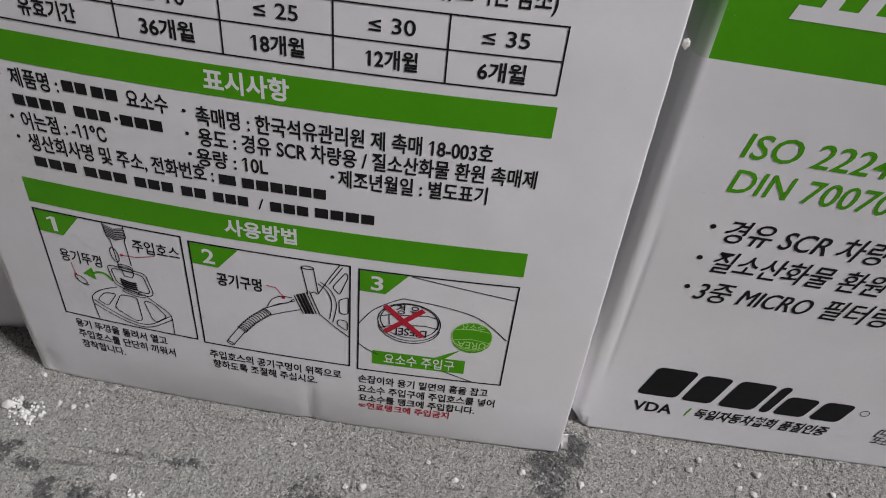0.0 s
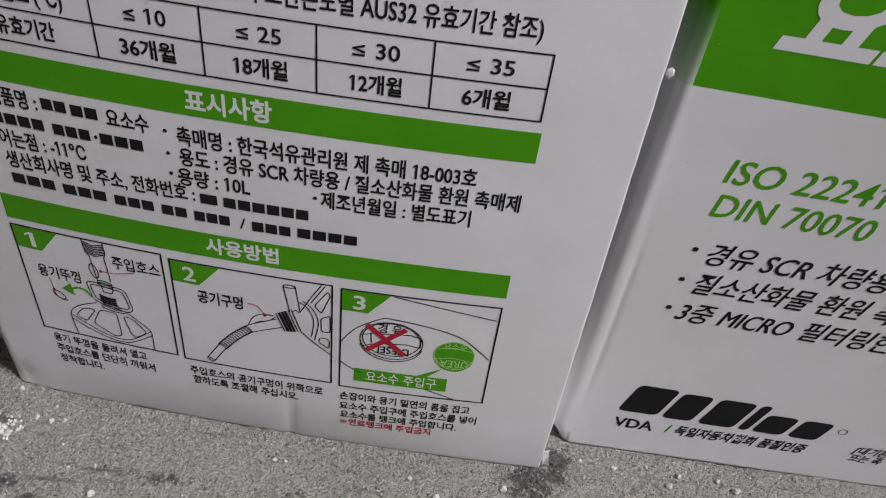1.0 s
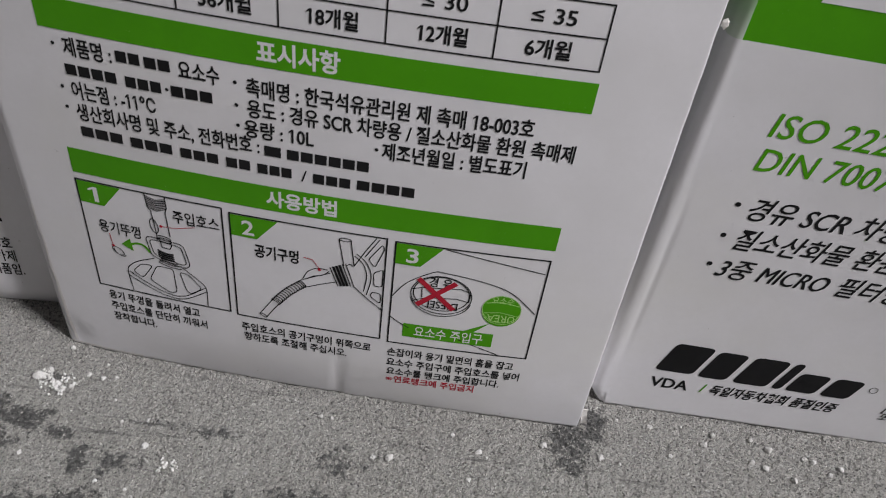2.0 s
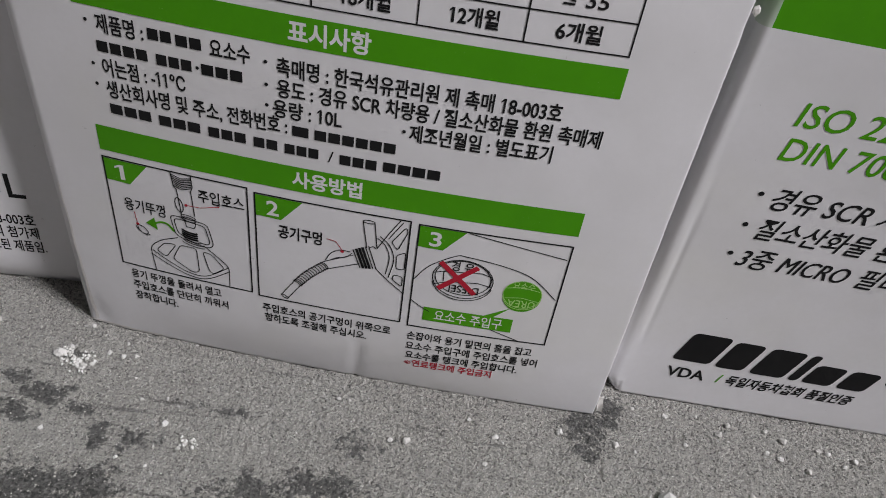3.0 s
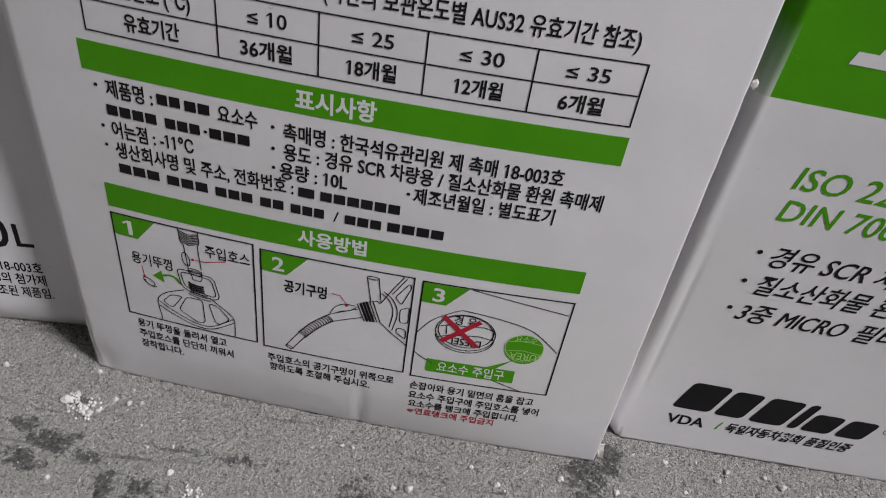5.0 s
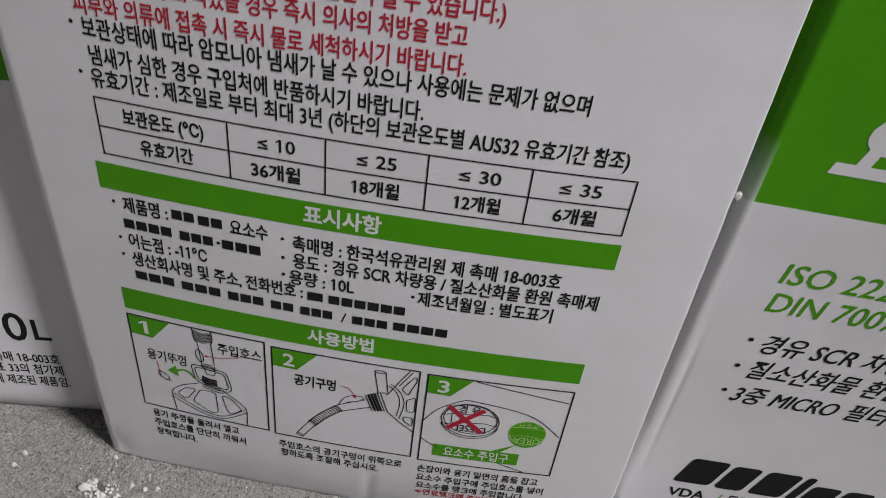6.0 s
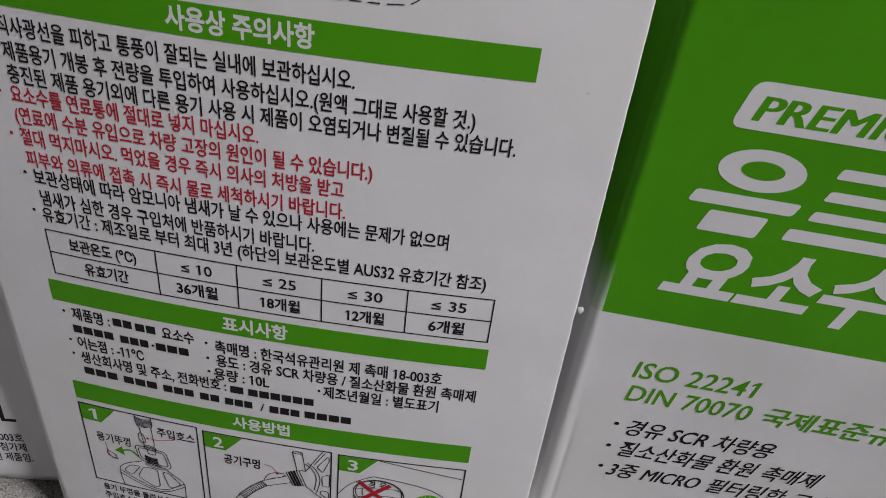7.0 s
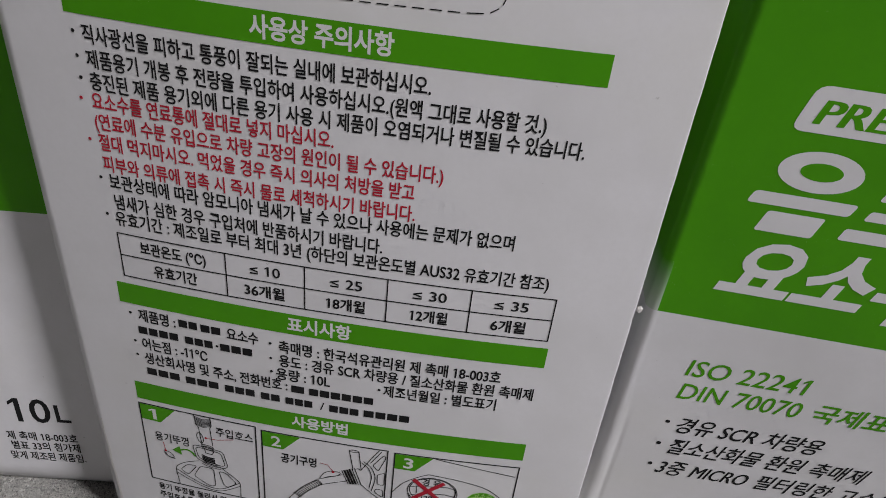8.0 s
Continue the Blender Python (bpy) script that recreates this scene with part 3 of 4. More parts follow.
loop2 = [m(*q) for q in ((0.455, 0.425), (0.51, 0.42), (0.68, 0.44), (0.71, 0.595), (0.68, 0.615), (0.51, 0.575), (0.475, 0.55))]
bottle = [rounded(loop, 0.002) , rounded(loop2, 0.0016)]
bottle = [b + [b[0]] for b in bottle]
bottle += lines_in(m, [(0.265, 0.99), (0.25, 0.83)], [(0.83, 0.99), (0.835, 0.84)])
bottle += [smooth_line([m(*q) for q in line]) for line in (((0.25, 0.83), (0.26, 0.75), (0.34, 0.67), (0.47, 0.605)), ((0.835, 0.84), (0.82, 0.78), (0.74, 0.70), (0.66, 0.63)),
           ((0.25, 0.83), (0.36, 0.90), (0.52, 0.97), (0.66, 0.965), (0.835, 0.84)), ((0.26, 0.79), (0.36, 0.86), (0.52, 0.94), (0.66, 0.935), (0.83, 0.80)))]
for facet in (((0.29, 0.78), (0.36, 0.69), (0.45, 0.68), (0.36, 0.83)), ((0.41, 0.83), (0.48, 0.675), (0.60, 0.675), (0.605, 0.91), (0.55, 0.93)), ((0.645, 0.69), (0.71, 0.70), (0.80, 0.82), (0.71, 0.90), (0.68, 0.87))):
    r = rounded([m(*q) for q in facet], 0.0016)
    bottle.append(r + [r[0]])
for k in range(3):
    bottle.append(oval(*m(0.585, 0.595 + 0.022 * k), 0.0034 + 0.0005 * k, 0.0010, -10, 180, 360, 14))
P.strokes("bottle_drawing", bottle, 0.00036, BLACK, 0.00003)
for k in range(4):
    P.strokes("neck_thread", [oval(*m(0.565, 0.515 + 0.02 * k), 0.0029, 0.0008, -10, 180, 360, 12)], 0.0008, BLACK, 0.00003)
cap = m(0.205, 0.605)
P.strokes("cap_drawing", [oval(*cap, 0.0025, 0.0014, -38), oval(cap[0] + 0.0006, cap[1] - 0.0004, 0.0025, 0.0014, -38, 190, 370)], 0.00036, BLACK, 0.00003)
P.strokes("pointer", lines_in(m, [(0.165, 0.45), (0.175, 0.56)]), 0.00028, RED, 0.00003)
P.strokes("pointer", lines_in(m, [(0.56, 0.275), (0.66, 0.27), (0.80, 0.225)]), 0.00028, RED, 0.00003)
for q in ((0.175, 0.56), (0.56, 0.275)):
    P.fill("pointer_dot", oval(*m(*q), 0.0006, 0.0006, steps=12)[:-1], RED, 0.00003)
arc = smooth_line([m(*q) for q in ((0.45, 0.555), (0.41, 0.50), (0.36, 0.49), (0.30, 0.52))])
P.strokes("arrow", [arc], 0.0009, GREEN, 0.00003)
P.fill("arrow_head", [m(0.24, 0.53), m(0.325, 0.575), m(0.31, 0.46)], GREEN, 0.00003)

P, m = picture_panel(0.0918, 0.1473, 0.0450, 0.0956, "2")
P.text("공기구멍", m(0.15, 0)[0], m(0.44, 0)[0], m(0, 0.305)[1], 0.0060, BLACK, 0.022, name="callout_text")
P.strokes("pointer", lines_in(m, [(0.47, 0.29), (0.53, 0.30), (0.575, 0.375)]), 0.00028, RED, 0.00003)
P.fill("pointer_dot", oval(*m(0.575, 0.385), 0.0007, 0.0006, steps=12)[:-1], RED, 0.00003)


def along(points, t):
    """The point and the slope of a smooth line at t from 0 to 1."""
    line = smooth_line(points, 10)
    k = min(int(t * (len(line) - 1)), len(line) - 2)
    a, b = Vector(line[k]), Vector(line[k + 1])
    return a.lerp(b, t * (len(line) - 1) - k), (b - a).normalized()


def tube(points, half, steps=14):
    """Both outlines of a bent tube in a drawing."""
    sides = [[], []]
    for i in range(steps + 1):
        p, d = along(points, i / steps)
        w = half(i / steps)
        sides[0].append((p.x - d.y * w, p.y + d.x * w))
        sides[1].append((p.x + d.y * w, p.y - d.x * w))
    return sides


smooth_end, ribbed, collar = [m(*q) for q in ((0.185, 0.955), (0.23, 0.87), (0.275, 0.79))], [m(*q) for q in ((0.275, 0.79), (0.36, 0.665), (0.465, 0.55))], [m(*q) for q in ((0.465, 0.55), (0.56, 0.495), (0.665, 0.44))]
hose = tube(smooth_end, lambda t: 0.00145) + tube(collar, lambda t: 0.0018 + 0.0004 * t)
hose += [oval(*smooth_end[0], 0.0015, 0.0006, -30)]
for k in range(15):
    p, d = along(ribbed, k / 14)
    q, w = Vector((-d.y, d.x)), 0.0019
    hose.append(smooth_line([tuple(p + q * w), tuple(p + d * 0.0004), tuple(p - q * w)], 4))
hose += tube(ribbed, lambda t: 0.0017 + 0.0002 * math.sin(t * 88), 56)
hose.append(smooth_line([m(*q) for q in ((0.465, 0.50), (0.50, 0.42), (0.56, 0.375), (0.63, 0.375))]))
hose.append(smooth_line([m(*q) for q in ((0.50, 0.485), (0.54, 0.455), (0.60, 0.43), (0.64, 0.385))]))
P.strokes("hose_drawing", hose, 0.00036, BLACK, 0.00003)
for k in range(6):
    P.strokes("neck_thread", [smooth_line([m(0.645 + 0.020 * k, 0.345 - 0.012 * k), m(0.672 + 0.020 * k, 0.43 - 0.010 * k), m(0.700 + 0.021 * k, 0.515 - 0.004 * k)], 5)], 0.0010 if k in (1, 2, 3) else 0.0004, BLACK, 0.00003)
bottle = lines_in(m, [(0.700, 0.07), (0.735, 0.31)], [(0.775, 0.065), (0.800, 0.29)], [(0.80, 0.30), (0.875, 0.13), (0.935, 0.01)], [(0.80, 0.49), (0.90, 0.60), (0.995, 0.69)], [(0.87, 0.19), (0.955, 0.02)])
bottle.append(oval(*m(0.738, 0.067), 0.0021, 0.0007, 0))
bottle += [smooth_line([m(*q) for q in line]) for line in (((0.80, 0.20), (0.855, 0.26), (0.885, 0.37), (0.870, 0.53)), ((0.815, 0.18), (0.880, 0.25), (0.915, 0.38), (0.890, 0.56)), ((0.755, 0.30), (0.775, 0.285), (0.795, 0.305)))]
for facet in (((0.890, 0.215), (0.975, 0.06), (0.99, 0.10), (0.935, 0.28)), ((0.930, 0.33), (0.99, 0.29), (0.99, 0.46), (0.935, 0.46)), ((0.925, 0.52), (0.985, 0.53), (0.985, 0.63), (0.915, 0.57))):
    r = rounded([m(*q) for q in facet], 0.0012)
    bottle.append(r + [r[0]])
P.strokes("bottle_drawing", bottle, 0.00036, BLACK, 0.00003)

P, m = picture_panel(0.1504, 0.2040, 0.0440, 0.0950, "3")
tank = lines_in(m, [(0.33, 0.01), (0.985, 0.125)], [(0.50, 0.88), (0.80, 0.995)])
tank += [smooth_line([m(*q) for q in line], 8) for line in (((0.0, 0.52), (0.10, 0.36), (0.26, 0.235), (0.34, 0.225), (0.60, 0.265), (0.80, 0.34), (0.985, 0.52)), ((0.0, 0.72), (0.06, 0.77), (0.14, 0.82)))]
P.strokes("tank_drawing", tank, 0.00036, BLACK, 0.00003)
cx, cz = m(0.335, 0.445)
capl = [oval(cx, cz, 0.0111, 0.0094), oval(cx, cz + 0.0006, 0.0102, 0.0084), oval(cx, cz - 0.0012, 0.0111, 0.0094, 0, 190, 350)]
capl += lines_in(m, [(0.135, 0.415), (0.20, 0.39), (0.46, 0.36), (0.53, 0.385), (0.525, 0.475)], [(0.14, 0.53), (0.235, 0.485), (0.44, 0.46), (0.53, 0.48)], [(0.20, 0.39), (0.205, 0.485)])
P.strokes("cap_drawing", capl, 0.00036, BLACK, 0.00003)
P.text("경 유", m(0.245, 0)[0], m(0.400, 0)[0], m(0, 0.325)[1], 0.0046, BLACK, 0.010, name="callout_text")
P.text("DIESEL", m(0.225, 0)[0], m(0.455, 0)[0], m(0, 0.545)[1], 0.0046, BLACK, 0.010, turned=True, name="callout_text")
P.strokes("red_cross", lines_in(m, [(0.170, 0.305), (0.430, 0.575)], [(0.175, 0.565), (0.425, 0.310)]), 0.0021, RED, 0.00009)
ux, uz = m(0.755, 0.51)
P.fill("green_cap", oval(ux, uz - 0.0009, 0.0072, 0.0079)[:-1], GREEN, 0.00003)
P.strokes("green_cap_outline", [oval(ux, uz, 0.0071, 0.0068), oval(ux, uz - 0.0008, 0.0071, 0.0068, 0, 185, 355), lines_in(m, [(0.64, 0.46), (0.75, 0.435), (0.87, 0.46)])[0], lines_in(m, [(0.64, 0.56), (0.75, 0.54), (0.88, 0.565)])[0]], 0.00028, PALE, 0.00006)
P.text("요소수", m(0.68, 0)[0], m(0.83, 0)[0], m(0, 0.42)[1], 0.0038, PALE, 0.004, turned=False, name="callout_text", up=0.00006)
P.text("UREA", m(0.665, 0)[0], m(0.855, 0)[0], m(0, 0.605)[1], 0.0046, PALE, 0.004, turned=True, name="callout_text", up=0.00006)
P.bar("green_label", m(0.10, 0)[0], m(0.735, 0)[0], m(0, 0.915)[1], m(0, 0.775)[1], GREEN, 0.00003)
P.fill("label_pointer", [m(0.50, 0.79), m(0.58, 0.79), m(0.70, 0.66)], GREEN, 0.00003)
P.text("요소수 주입구", m(0.18, 0)[0], m(0.665, 0)[0], m(0, 0.845)[1], 0.0056, KNOCKOUT, 0.010, name="callout_text", up=0.00006)

for words, a, b, z, ink in (("용기 뚜껑을 돌려서 열고", 0.0391, 0.0763, 0.0412, BLACK), ("주입호스를 단단히 끼워서", 0.0391, 0.0788, 0.0352, BLACK), ("장착합니다.", 0.0391, 0.0572, 0.0292, BLACK),
                            ("주입호스의 공기구멍이 위쪽으로", 0.0931, 0.1442, 0.0390, BLACK), ("향하도록 조절해 주십시오.", 0.0938, 0.1348, 0.0336, BLACK),
                            ("손잡이와 용기 밑면의 홈을 잡고", 0.1507, 0.2001, 0.0385, BLACK), ("요소수 주입구에 주입호스를 넣어", 0.1507, 0.2033, 0.0326, BLACK),
                            ("요소수를 탱크에 주입합니다.", 0.1510, 0.1962, 0.0270, BLACK), ("연료탱크에 주입금지", 0.1542, 0.1866, 0.0218, RED)):
    S.text(words, a, b, z, 0.0045, ink, 0.018, name="caption_line")

S.text("※", 0.1508, 0.1537, 0.0218, 0.0040, RED, 0.0, name="caption_mark")

# punched outline of the carrying handle, half cut through
grip = [(0.1000, 0.3005), (0.1015, 0.2935), (0.1060, 0.2892), (0.1120, 0.2882)] + [(0.1120 + 0.0052 * k, 0.2882 + 0.0001 * k) for k in range(1, 10)] + [(0.1660, 0.2897), (0.1695, 0.2920), (0.1712, 0.2965), (0.1712, 0.3010), (0.1680, 0.3110), (0.1600, 0.3160), (0.1110, 0.3150), (0.1030, 0.3100), (0.1000, 0.3005)]
cuts = []
for i, (a, b) in enumerate(zip(grip[:-1], grip[1:])):
    cuts.append([(a[0] + (b[0] - a[0]) * 0.12, a[1] + (b[1] - a[1]) * 0.12), (a[0] + (b[0] - a[0]) * 0.8, a[1] + (b[1] - a[1]) * 0.8)])
S.strokes("handle_perforation", cuts, 0.00035, BLACK, 0.00003, "punched dashed outline of the carry handle")


def paper_tear(x, y, z, size, seed):
    """A small curled shred of carton liner that stands off an edge."""
    r = random.Random(seed)
    bm = bmesh.new()
    bmesh.ops.create_icosphere(bm, subdivisions=1, radius=size)
    for v in bm.verts:
        v.co = Vector((v.co.x * r.uniform(0.5, 1.1), v.co.y * 0.45, v.co.z * r.uniform(0.7, 1.5))) + Vector((x, y, z))
    return part("paper_shred", bm, PAPER, main_box, "torn white paper shred")


for k, (x, z, s) in enumerate(((0.2347, 0.1857, 0.0014), (0.2330, 0.0712, 0.0004), (0.2330, 0.0605, 0.0004), (0.2330, 0.2440, 0.0004), (0.2330, 0.2330, 0.0005))):
    paper_tear(x, front_main(0.233, z) + 0.0022, z, s, k)

def flap(parent, corners, name="torn_flap", label="torn white board flap"):
    """A thin torn piece of board: a bent sheet with thickness."""
    a, b, c, d = (Vector(q) for q in corners)
    n_ = (b - a).cross(d - a).normalized() * 0.0005
    bm = bmesh.new()
    top, bot = [], []
    for i in range(5):
        for j in range(5):
            u, v = i / 4, j / 4
            p = a * (1 - u) * (1 - v) + b * u * (1 - v) + c * u * v + d * (1 - u) * v
            p += n_ * (3.0 * math.sin(math.pi * u) * v + 1.6 * noise.noise(p * 400))
            if j == 4:
                p += (d - a) * 0.18 * noise.noise(p * 900)
            top.append(bm.verts.new(p))
            bot.append(bm.verts.new(p - n_))
    for grid, flip in ((top, False), (bot, True)):
        for i in range(4):
            for j in range(4):
                q = [grid[i * 5 + j], grid[(i + 1) * 5 + j], grid[(i + 1) * 5 + j + 1], grid[i * 5 + j + 1]]
                bm.faces.new(q[::-1] if flip else q)
    rim = [i * 5 for i in range(5)] + [20 + j for j in range(1, 5)] + [i * 5 + 4 for i in (3, 2, 1, 0)] + [j for j in (3, 2, 1)]
    for p, q in zip(rim, rim[1:] + rim[:1]):
        bm.faces.new((top[q], top[p], bot[p], bot[q]))
    bmesh.ops.recalc_face_normals(bm, faces=bm.faces)
    return part(name, bm, PAPER, parent, label)


flap(main_box, ((0.2322, 0.0042, 0.0155), (0.2348, 0.0060, 0.0140), (0.2362, 0.0056, 0.0046), (0.2335, 0.0042, 0.0048)))

# rubbed, split liner and the fold's highlight, painted pale along the lower left edge
ridge = [(0.0158 + 0.0023 * (0.080 - z) / 0.08 + 0.0006 * noise.noise((z * 90, 3.0, 1.0)), z) for z in np.linspace(0.006, 0.080, 40)]
for k, (a, b) in enumerate(((0, 10), (9, 19), (18, 29), (28, 39))):
    S.strokes("worn_edge", [ridge[a:b + 1]], (0.0013, 0.0011, 0.0008, 0.0005)[k], PAPER, 0.00012, "whitish split carton edge with painted fold highlight")
S.strokes("worn_edge", [[(0.0160, 0.0052), (0.0210, 0.0049), (0.0290, 0.0052), (0.0360, 0.0048), (0.0470, 0.0050)]], 0.0009, PAPER, 0.00006, "whitish rubbed carton edge with painted highlight")

# ---- carton that shows its front, beside it ----
right_box, right_body = carton("white and green carton with slanted print and crushed lower corner",
                               front_right, 0.2360, 0.4620, 0.185, 0.0055, 0.1760, worn=True, widen=0.0275, tighten=-0.0068, crushed=True)
R = Sheet(right_box, front_right, dx=-0.0008, dz=0.0014)
plate = rounded([(0.2682, 0.2570), (0.3420, 0.2570), (0.3435, 0.2734), (0.2722, 0.2734)], 0.004)
R.fill("premium_plate", plate, KNOCKOUT, label="white slanted plate")
R.text("PREMIUM", 0.2758, 0.3350, 0.2648, 0.0112, GREEN, 0.0, 0.28, name="front_text", over=0.0005)
# brand wordmark as plain shapes
R.fill("wordmark_shape", oval(0.2832, 0.2432, 0.0140, 0.0078)[:-1], KNOCKOUT, label="white wordmark shape")
R.fill("wordmark_shape", oval(0.2834, 0.2434, 0.0070, 0.0034)[:-1], GREEN, 0.00006, "green wordmark shape")
R.fill("wordmark_shape", rounded([(0.2631, 0.2284), (0.2975, 0.2284), (0.2995, 0.2334), (0.2650, 0.2334)], 0.0015), KNOCKOUT, label="white wordmark shape")
R.fill("wordmark_shape", rounded([(0.2688, 0.2176), (0.2885, 0.2176), (0.2910, 0.2262), (0.2715, 0.2262)], 0.0012), KNOCKOUT, label="white wordmark shape")
for z0, z1, a in ((0.2448, 0.2488, 0.3056), (0.2362, 0.2402, 0.3048), (0.2280, 0.2320, 0.3026), (0.2190, 0.2240, 0.2970)):
    R.fill("wordmark_shape", rounded([(a, z0), (a + 0.036, z0), (a + 0.0375, z1), (a + 0.0015, z1)], 0.0012), KNOCKOUT, label="white wordmark shape")
R.text("요소수", 0.2662, 0.3440, 0.2005, 0.0275, KNOCKOUT, 0.034, 0.30, name="front_text", label="white slanted product lettering")
R.text("ISO 22241", 0.2650, 0.3122, 0.1492, 0.0114, GREEN, 0.006, 0.16, name="standard_line")
R.text("DIN 70070", 0.2650, 0.3140, 0.1360, 0.0114, GREEN, 0.006, 0.16, name="standard_line")
R.text("국제표준규격", 0.3190, 0.3800, 0.1360, 0.0104, GREEN, 0.016, 0.20, name="standard_line")
for words, a, b, z in (("경유 SCR 차량용", 0.2690, 0.3298, 0.1158), ("질소산화물 환원 촉매제", 0.2690, 0.3530, 0.1022), ("3중", 0.2678, 0.2795, 0.0881), ("MICRO", 0.2830, 0.3072, 0.0881), ("필터링한 고순도 요소수", 0.3110, 0.3985, 0.0883)):
    R.text(words, a, b, z, 0.0098, BLACK, 0.0 if words == "MICRO" else 0.010, 0.28, name="feature_line", over=0.00012 if words == "MICRO" else 0.0)
for x, z in ((0.2646, 0.1168), (0.2642, 0.1030), (0.2638, 0.0892)):
    R.fill("bullet", oval(x, z, 0.0010, 0.0010, steps=12)[:-1], BLACK, 0.00003)
# trade mark as plain slanted blocks
for a, b, z0, z1 in ((0.2603, 0.2760, 0.0288, 0.0458), (0.2780, 0.2898, 0.0283, 0.0448), (0.2925, 0.3065, 0.0280, 0.0448), (0.3085, 0.3125, 0.0280, 0.0448), (0.3142, 0.3262, 0.0280, 0.0398), (0.3285, 0.3400, 0.0280, 0.0398)):
    R.fill("trade_mark_block", rounded([(a, z0), (b, z0), (b + 0.30 * (z1 - z0), z1), (a + 0.30 * (z1 - z0), z1)], 0.0025), BLACK, 0.00003, "black slanted block")
R.strokes("trade_mark_ring", [oval(0.3478, 0.0360, 0.0016, 0.0017)], 0.0003, BLACK, 0.00003)
R.text("VDA", 0.2608, 0.2768, 0.0216, 0.0075, BLACK, 0.022, 0.0, name="certificate_line")
R.strokes("divider", [[(0.2821, 0.0188), (0.2838, 0.0240)]], 0.0006, GREEN, 0.00003)
R.text("독일자동차협회 품질인증", 0.2860, 0.3388, 0.0213, 0.0062, BLACK, 0.026, 0.25, name="certificate_line")
R.text("[대기환", 0.3575, 0.3710, 0.0258, 0.0050, BLACK, 0.016, 0.25, name="small_print")
R.text("또는 촉", 0.3575, 0.3705, 0.0204, 0.0050, BLACK, 0.016, 0.25, name="small_print")

# ---- carton on the other side, set further back ----
left_box, left_body = carton("white and green cardboard carton partly hidden behind another, in its shadow",
                             front_left, -0.2200, 0.0098, 0.185, 0.0045, 0.1768)
L = Sheet(left_box, front_left)
L.text("10", -0.0390, -0.0197, 0.0605, 0.0208, BLACK, 0.012, name="volume_text")
L.text("L", -0.0175, -0.0105, 0.0593, 0.0154, BLACK, 0.012, name="volume_text")
for words, a, b, z in (("제 촉매 18-003호", -0.0440, -0.0098, 0.0412), ("별표 33의 첨가제", -0.0430, -0.0096, 0.0340), ("맞게 제조된 제품임.", -0.0448, -0.0080, 0.0264)):
    L.text(words, a, b, z, 0.0062, BLACK, 0.016, name="small_print")


# ---- crumbs and grit on the floor ----
def crumb_mesh(seed, flat=0.75):
    r = random.Random(seed)
    bm = bmesh.new()
    bmesh.ops.create_icosphere(bm, subdivisions=2, radius=1.0)
    off = Vector((r.uniform(0, 50), r.uniform(0, 50), r.uniform(0, 50)))
    for v in bm.verts:
        k = 1 + 0.5 * noise.noise(v.co * 1.1 + off) + 0.22 * noise.noise(v.co * 2.6 + off)
        v.co = Vector((v.co.x * k, v.co.y * k * 0.85, v.co.z * k * flat))
    me = bpy.data.meshes.new("crumb")
    bm.to_mesh(me)
    bm.free()
    me.materials.append(CRUMB)
    return me


CRUMBS = [crumb_mesh(k, 0.6 + 0.08 * k) for k in range(6)]


def crumb(x, y, size, k):
    r = random.Random(k * 7 + 1)
    x, y = onto_ground(x, y)
    ob = new("crumb", CRUMBS[k % len(CRUMBS)])
    ob.matrix_world = pose(x, y, GROUND + size * 0.5 - 0.0006, 0, 0, r.uniform(0, 360)) @ Matrix.Diagonal((size, size, size, 1))
    return tagged(ob, "small white mineral crumb on the dusty floor", "crumb", "white crumbs on the floor")


WEST = ((0.0624, -0.0324, 15), (0.0178, -0.0429, 13), (-0.0259, -0.0008, 13), (-0.0243, 0.0057, 13), (0.0085, -0.0068, 22), (0.0118, -0.0030, 13), (0.0150, -0.0085, 12), (0.0203, -0.0112, 14),
        (0.0230, -0.0095, 11), (0.0180, -0.0120, 10), (0.0275, -0.0024, 12), (0.0332, 0.0035, 10), (0.0340, -0.0034, 12), (0.0389, -0.0022, 11), (0.0150, 0.0105, 11), (0.0727, -0.0397, 12),
        (0.0750, -0.0380, 9), (0.0710, -0.0420, 9), (0.0494, -0.0227, 8), (0.0591, -0.0203, 8), (0.1264, -0.0065, 9), (0.1310, -0.0068, 10), (0.0500, -0.0500, 9), (0.0620, -0.0520, 9), (0.0430, -0.0130, 7))
EAST = ((0.1507, -0.0227, 13), (0.1571, -0.0219, 17), (0.1814, -0.0065, 10), (0.1928, -0.0130, 13), (0.1960, -0.0154, 8), (0.1895, -0.0267, 11), (0.2195, -0.0052, 16), (0.2430, -0.0072, 15),
        (0.2511, -0.0091, 9), (0.2884, 0.0071, 14), (0.2510, 0.0130, 10), (0.2655, 0.0120, 13), (0.2794, 0.0148, 9), (0.2930, 0.0125, 12), (0.3095, 0.0126, 11), (0.3167, 0.0090, 16), (0.3078, 0.0011, 13),
        (0.3135, -0.0008, 14), (0.3313, 0.0066, 13), (0.3353, 0.0058, 12), (0.2730, -0.0015, 10), (0.3248, -0.0048, 13), (0.3410, 0.0004, 11), (0.3467, 0.0042, 12))
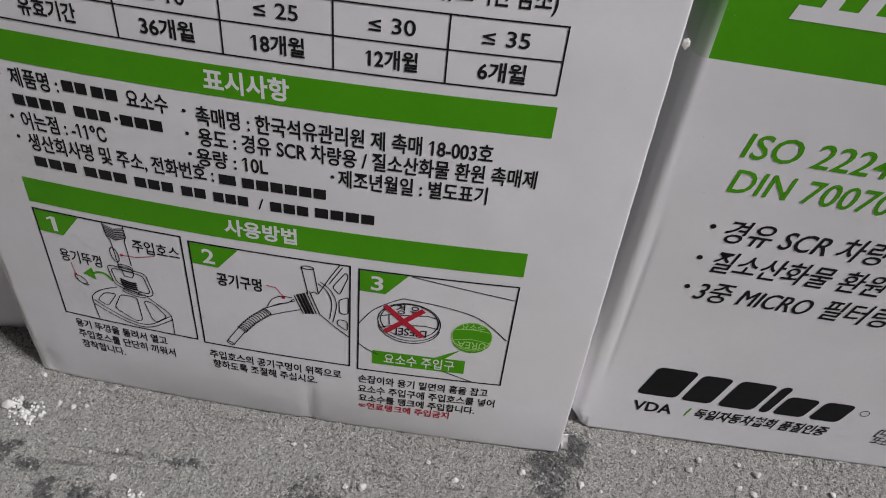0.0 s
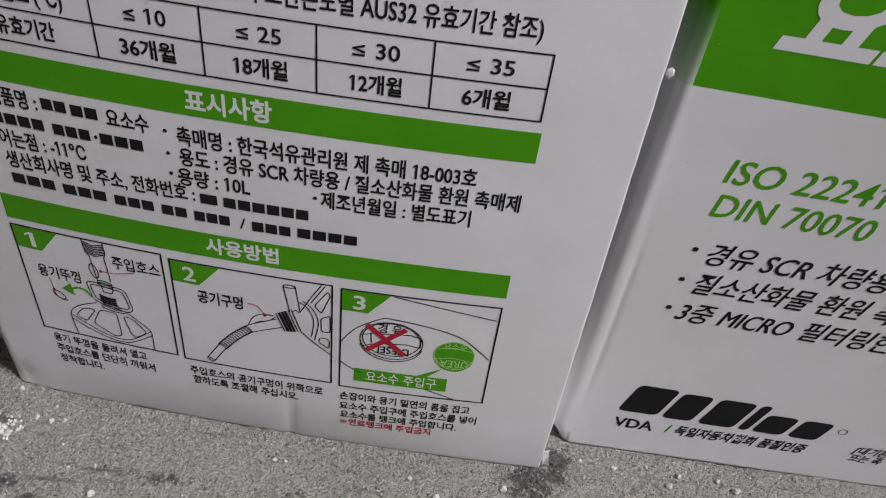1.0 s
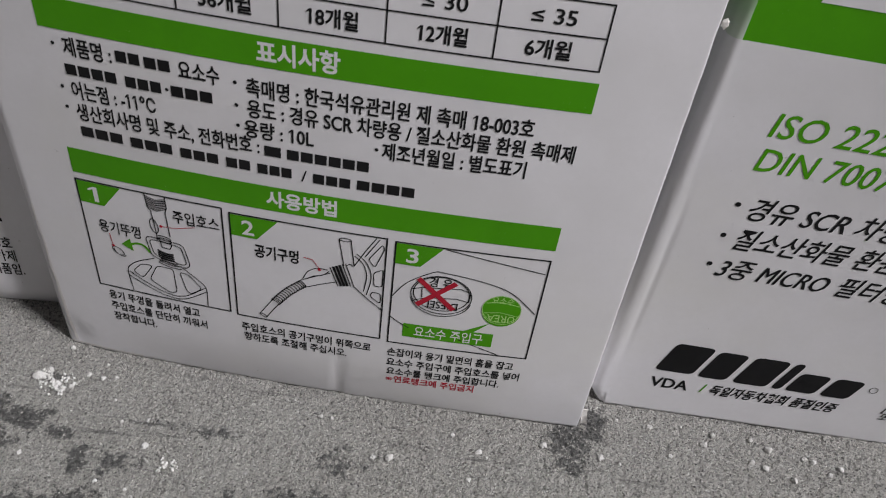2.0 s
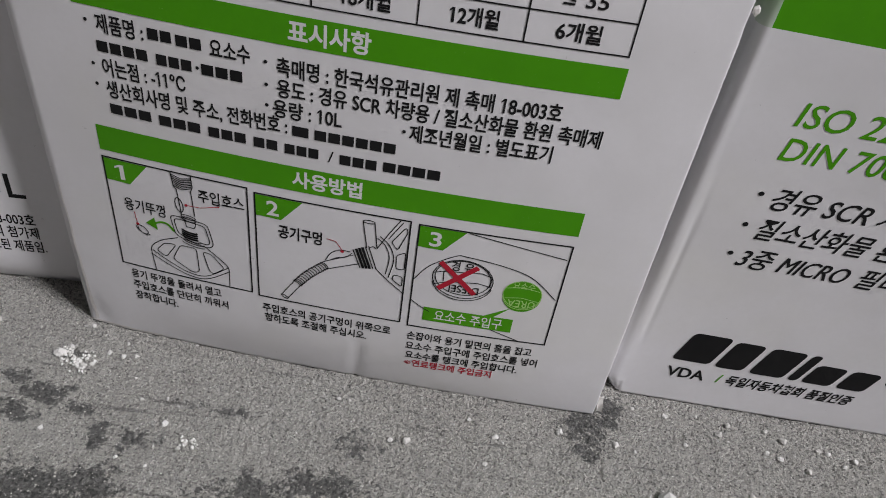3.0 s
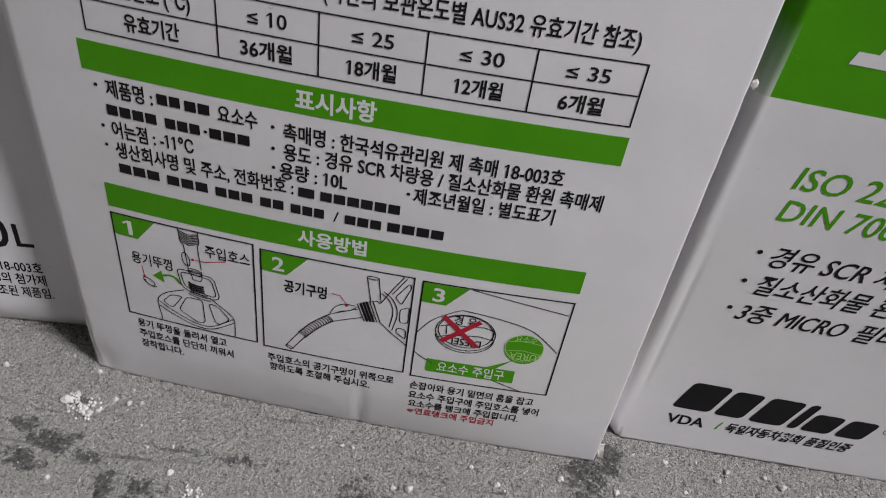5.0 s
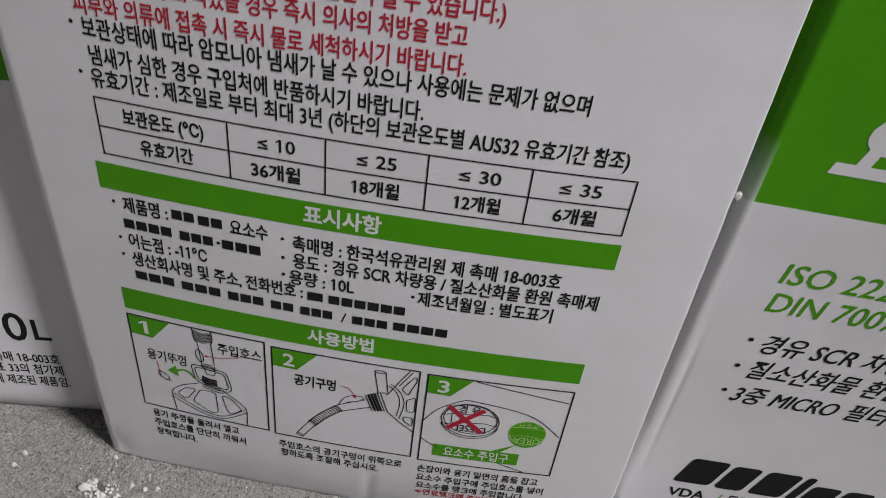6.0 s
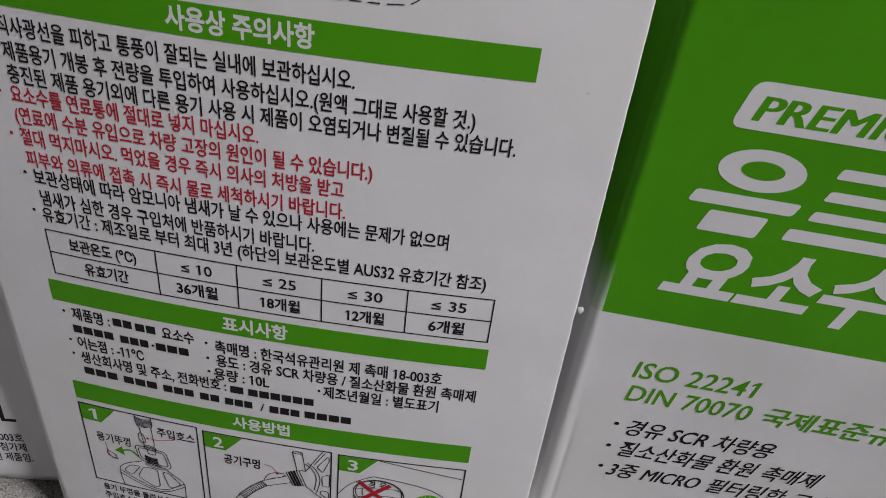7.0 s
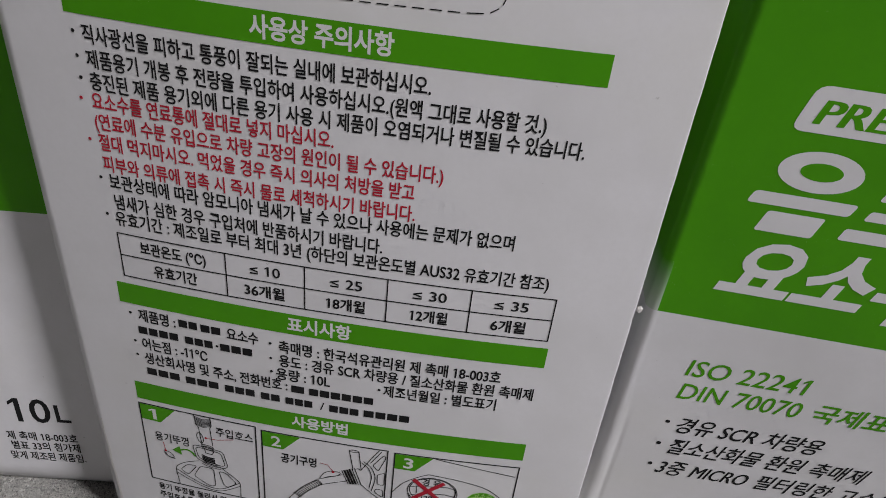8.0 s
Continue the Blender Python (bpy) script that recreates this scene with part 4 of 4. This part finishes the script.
for k, (x, y, s) in enumerate(WEST + EAST + ((0.2981, -0.0215, 13), (0.2624, -0.0310, 42), (0.1780, -0.0450, 9))):
    crumb(x, y, s * 0.0001, k)


def powder(cx, cy, reach, count, seed):
    """A small spill of crumbled white mineral, one heap of fine bits."""
    r = random.Random(seed)
    cx, cy = onto_ground(cx, cy)
    bm = bmesh.new()
    for _ in range(count):
        a, d = r.uniform(0, 6.283), reach * r.random() ** 0.8
        s = r.uniform(0.00035, 0.0010) * (1.3 - 0.7 * d / reach)
        bmesh.ops.create_icosphere(bm, subdivisions=1, radius=s, matrix=Matrix.Translation((cx + d * math.cos(a) * 1.3, cy + d * math.sin(a), GROUND + s * 0.4)))
    for v in bm.verts:
        v.co += Vector((r.uniform(-1, 1), r.uniform(-1, 1), r.uniform(-0.6, 0.6))) * 0.00026
    ob = part("powder_spill", bm, CRUMB)
    return tagged(ob, "small spill of crumbled white powder on the floor", "powder", kind="stuff")


powder(0.0180, -0.0095, 0.0060, 42, 1)
powder(0.0735, -0.0395, 0.0032, 16, 2)
powder(0.0100, -0.0060, 0.0030, 30, 3)


def grit():
    """Loose sand, too fine to count, in one mesh."""
    r = np.random.default_rng(11)
    count = 38000
    x, y = r.uniform(-0.12, 0.42, count), r.uniform(-0.115, 0.035, count)
    size = 0.00015 + 0.00036 * r.random(count) ** 5
    z = floor_height(x, y) - 0.0006 + GROUND
    ico = bmesh.new()
    bmesh.ops.create_icosphere(ico, subdivisions=1, radius=1.0)
    base = np.array([v.co[:] for v in ico.verts])
    tris = np.array([[v.index for v in f.verts] for f in ico.faces])
    ico.free()
    verts = base[None] * size[:, None, None] * r.uniform(0.6, 1.25, (count, len(base), 1)) + np.stack((x, y, z + size * 0.4), -1)[:, None]
    faces = tris[None] + (np.arange(count) * len(base))[:, None, None]
    ob = part("sand", (verts.reshape(-1, 3).tolist(), faces.reshape(-1, 3).tolist()), GRIT, None, "loose pale sand grains scattered over the concrete")
    return tagged(ob, category="sand", kind="stuff")


grit()
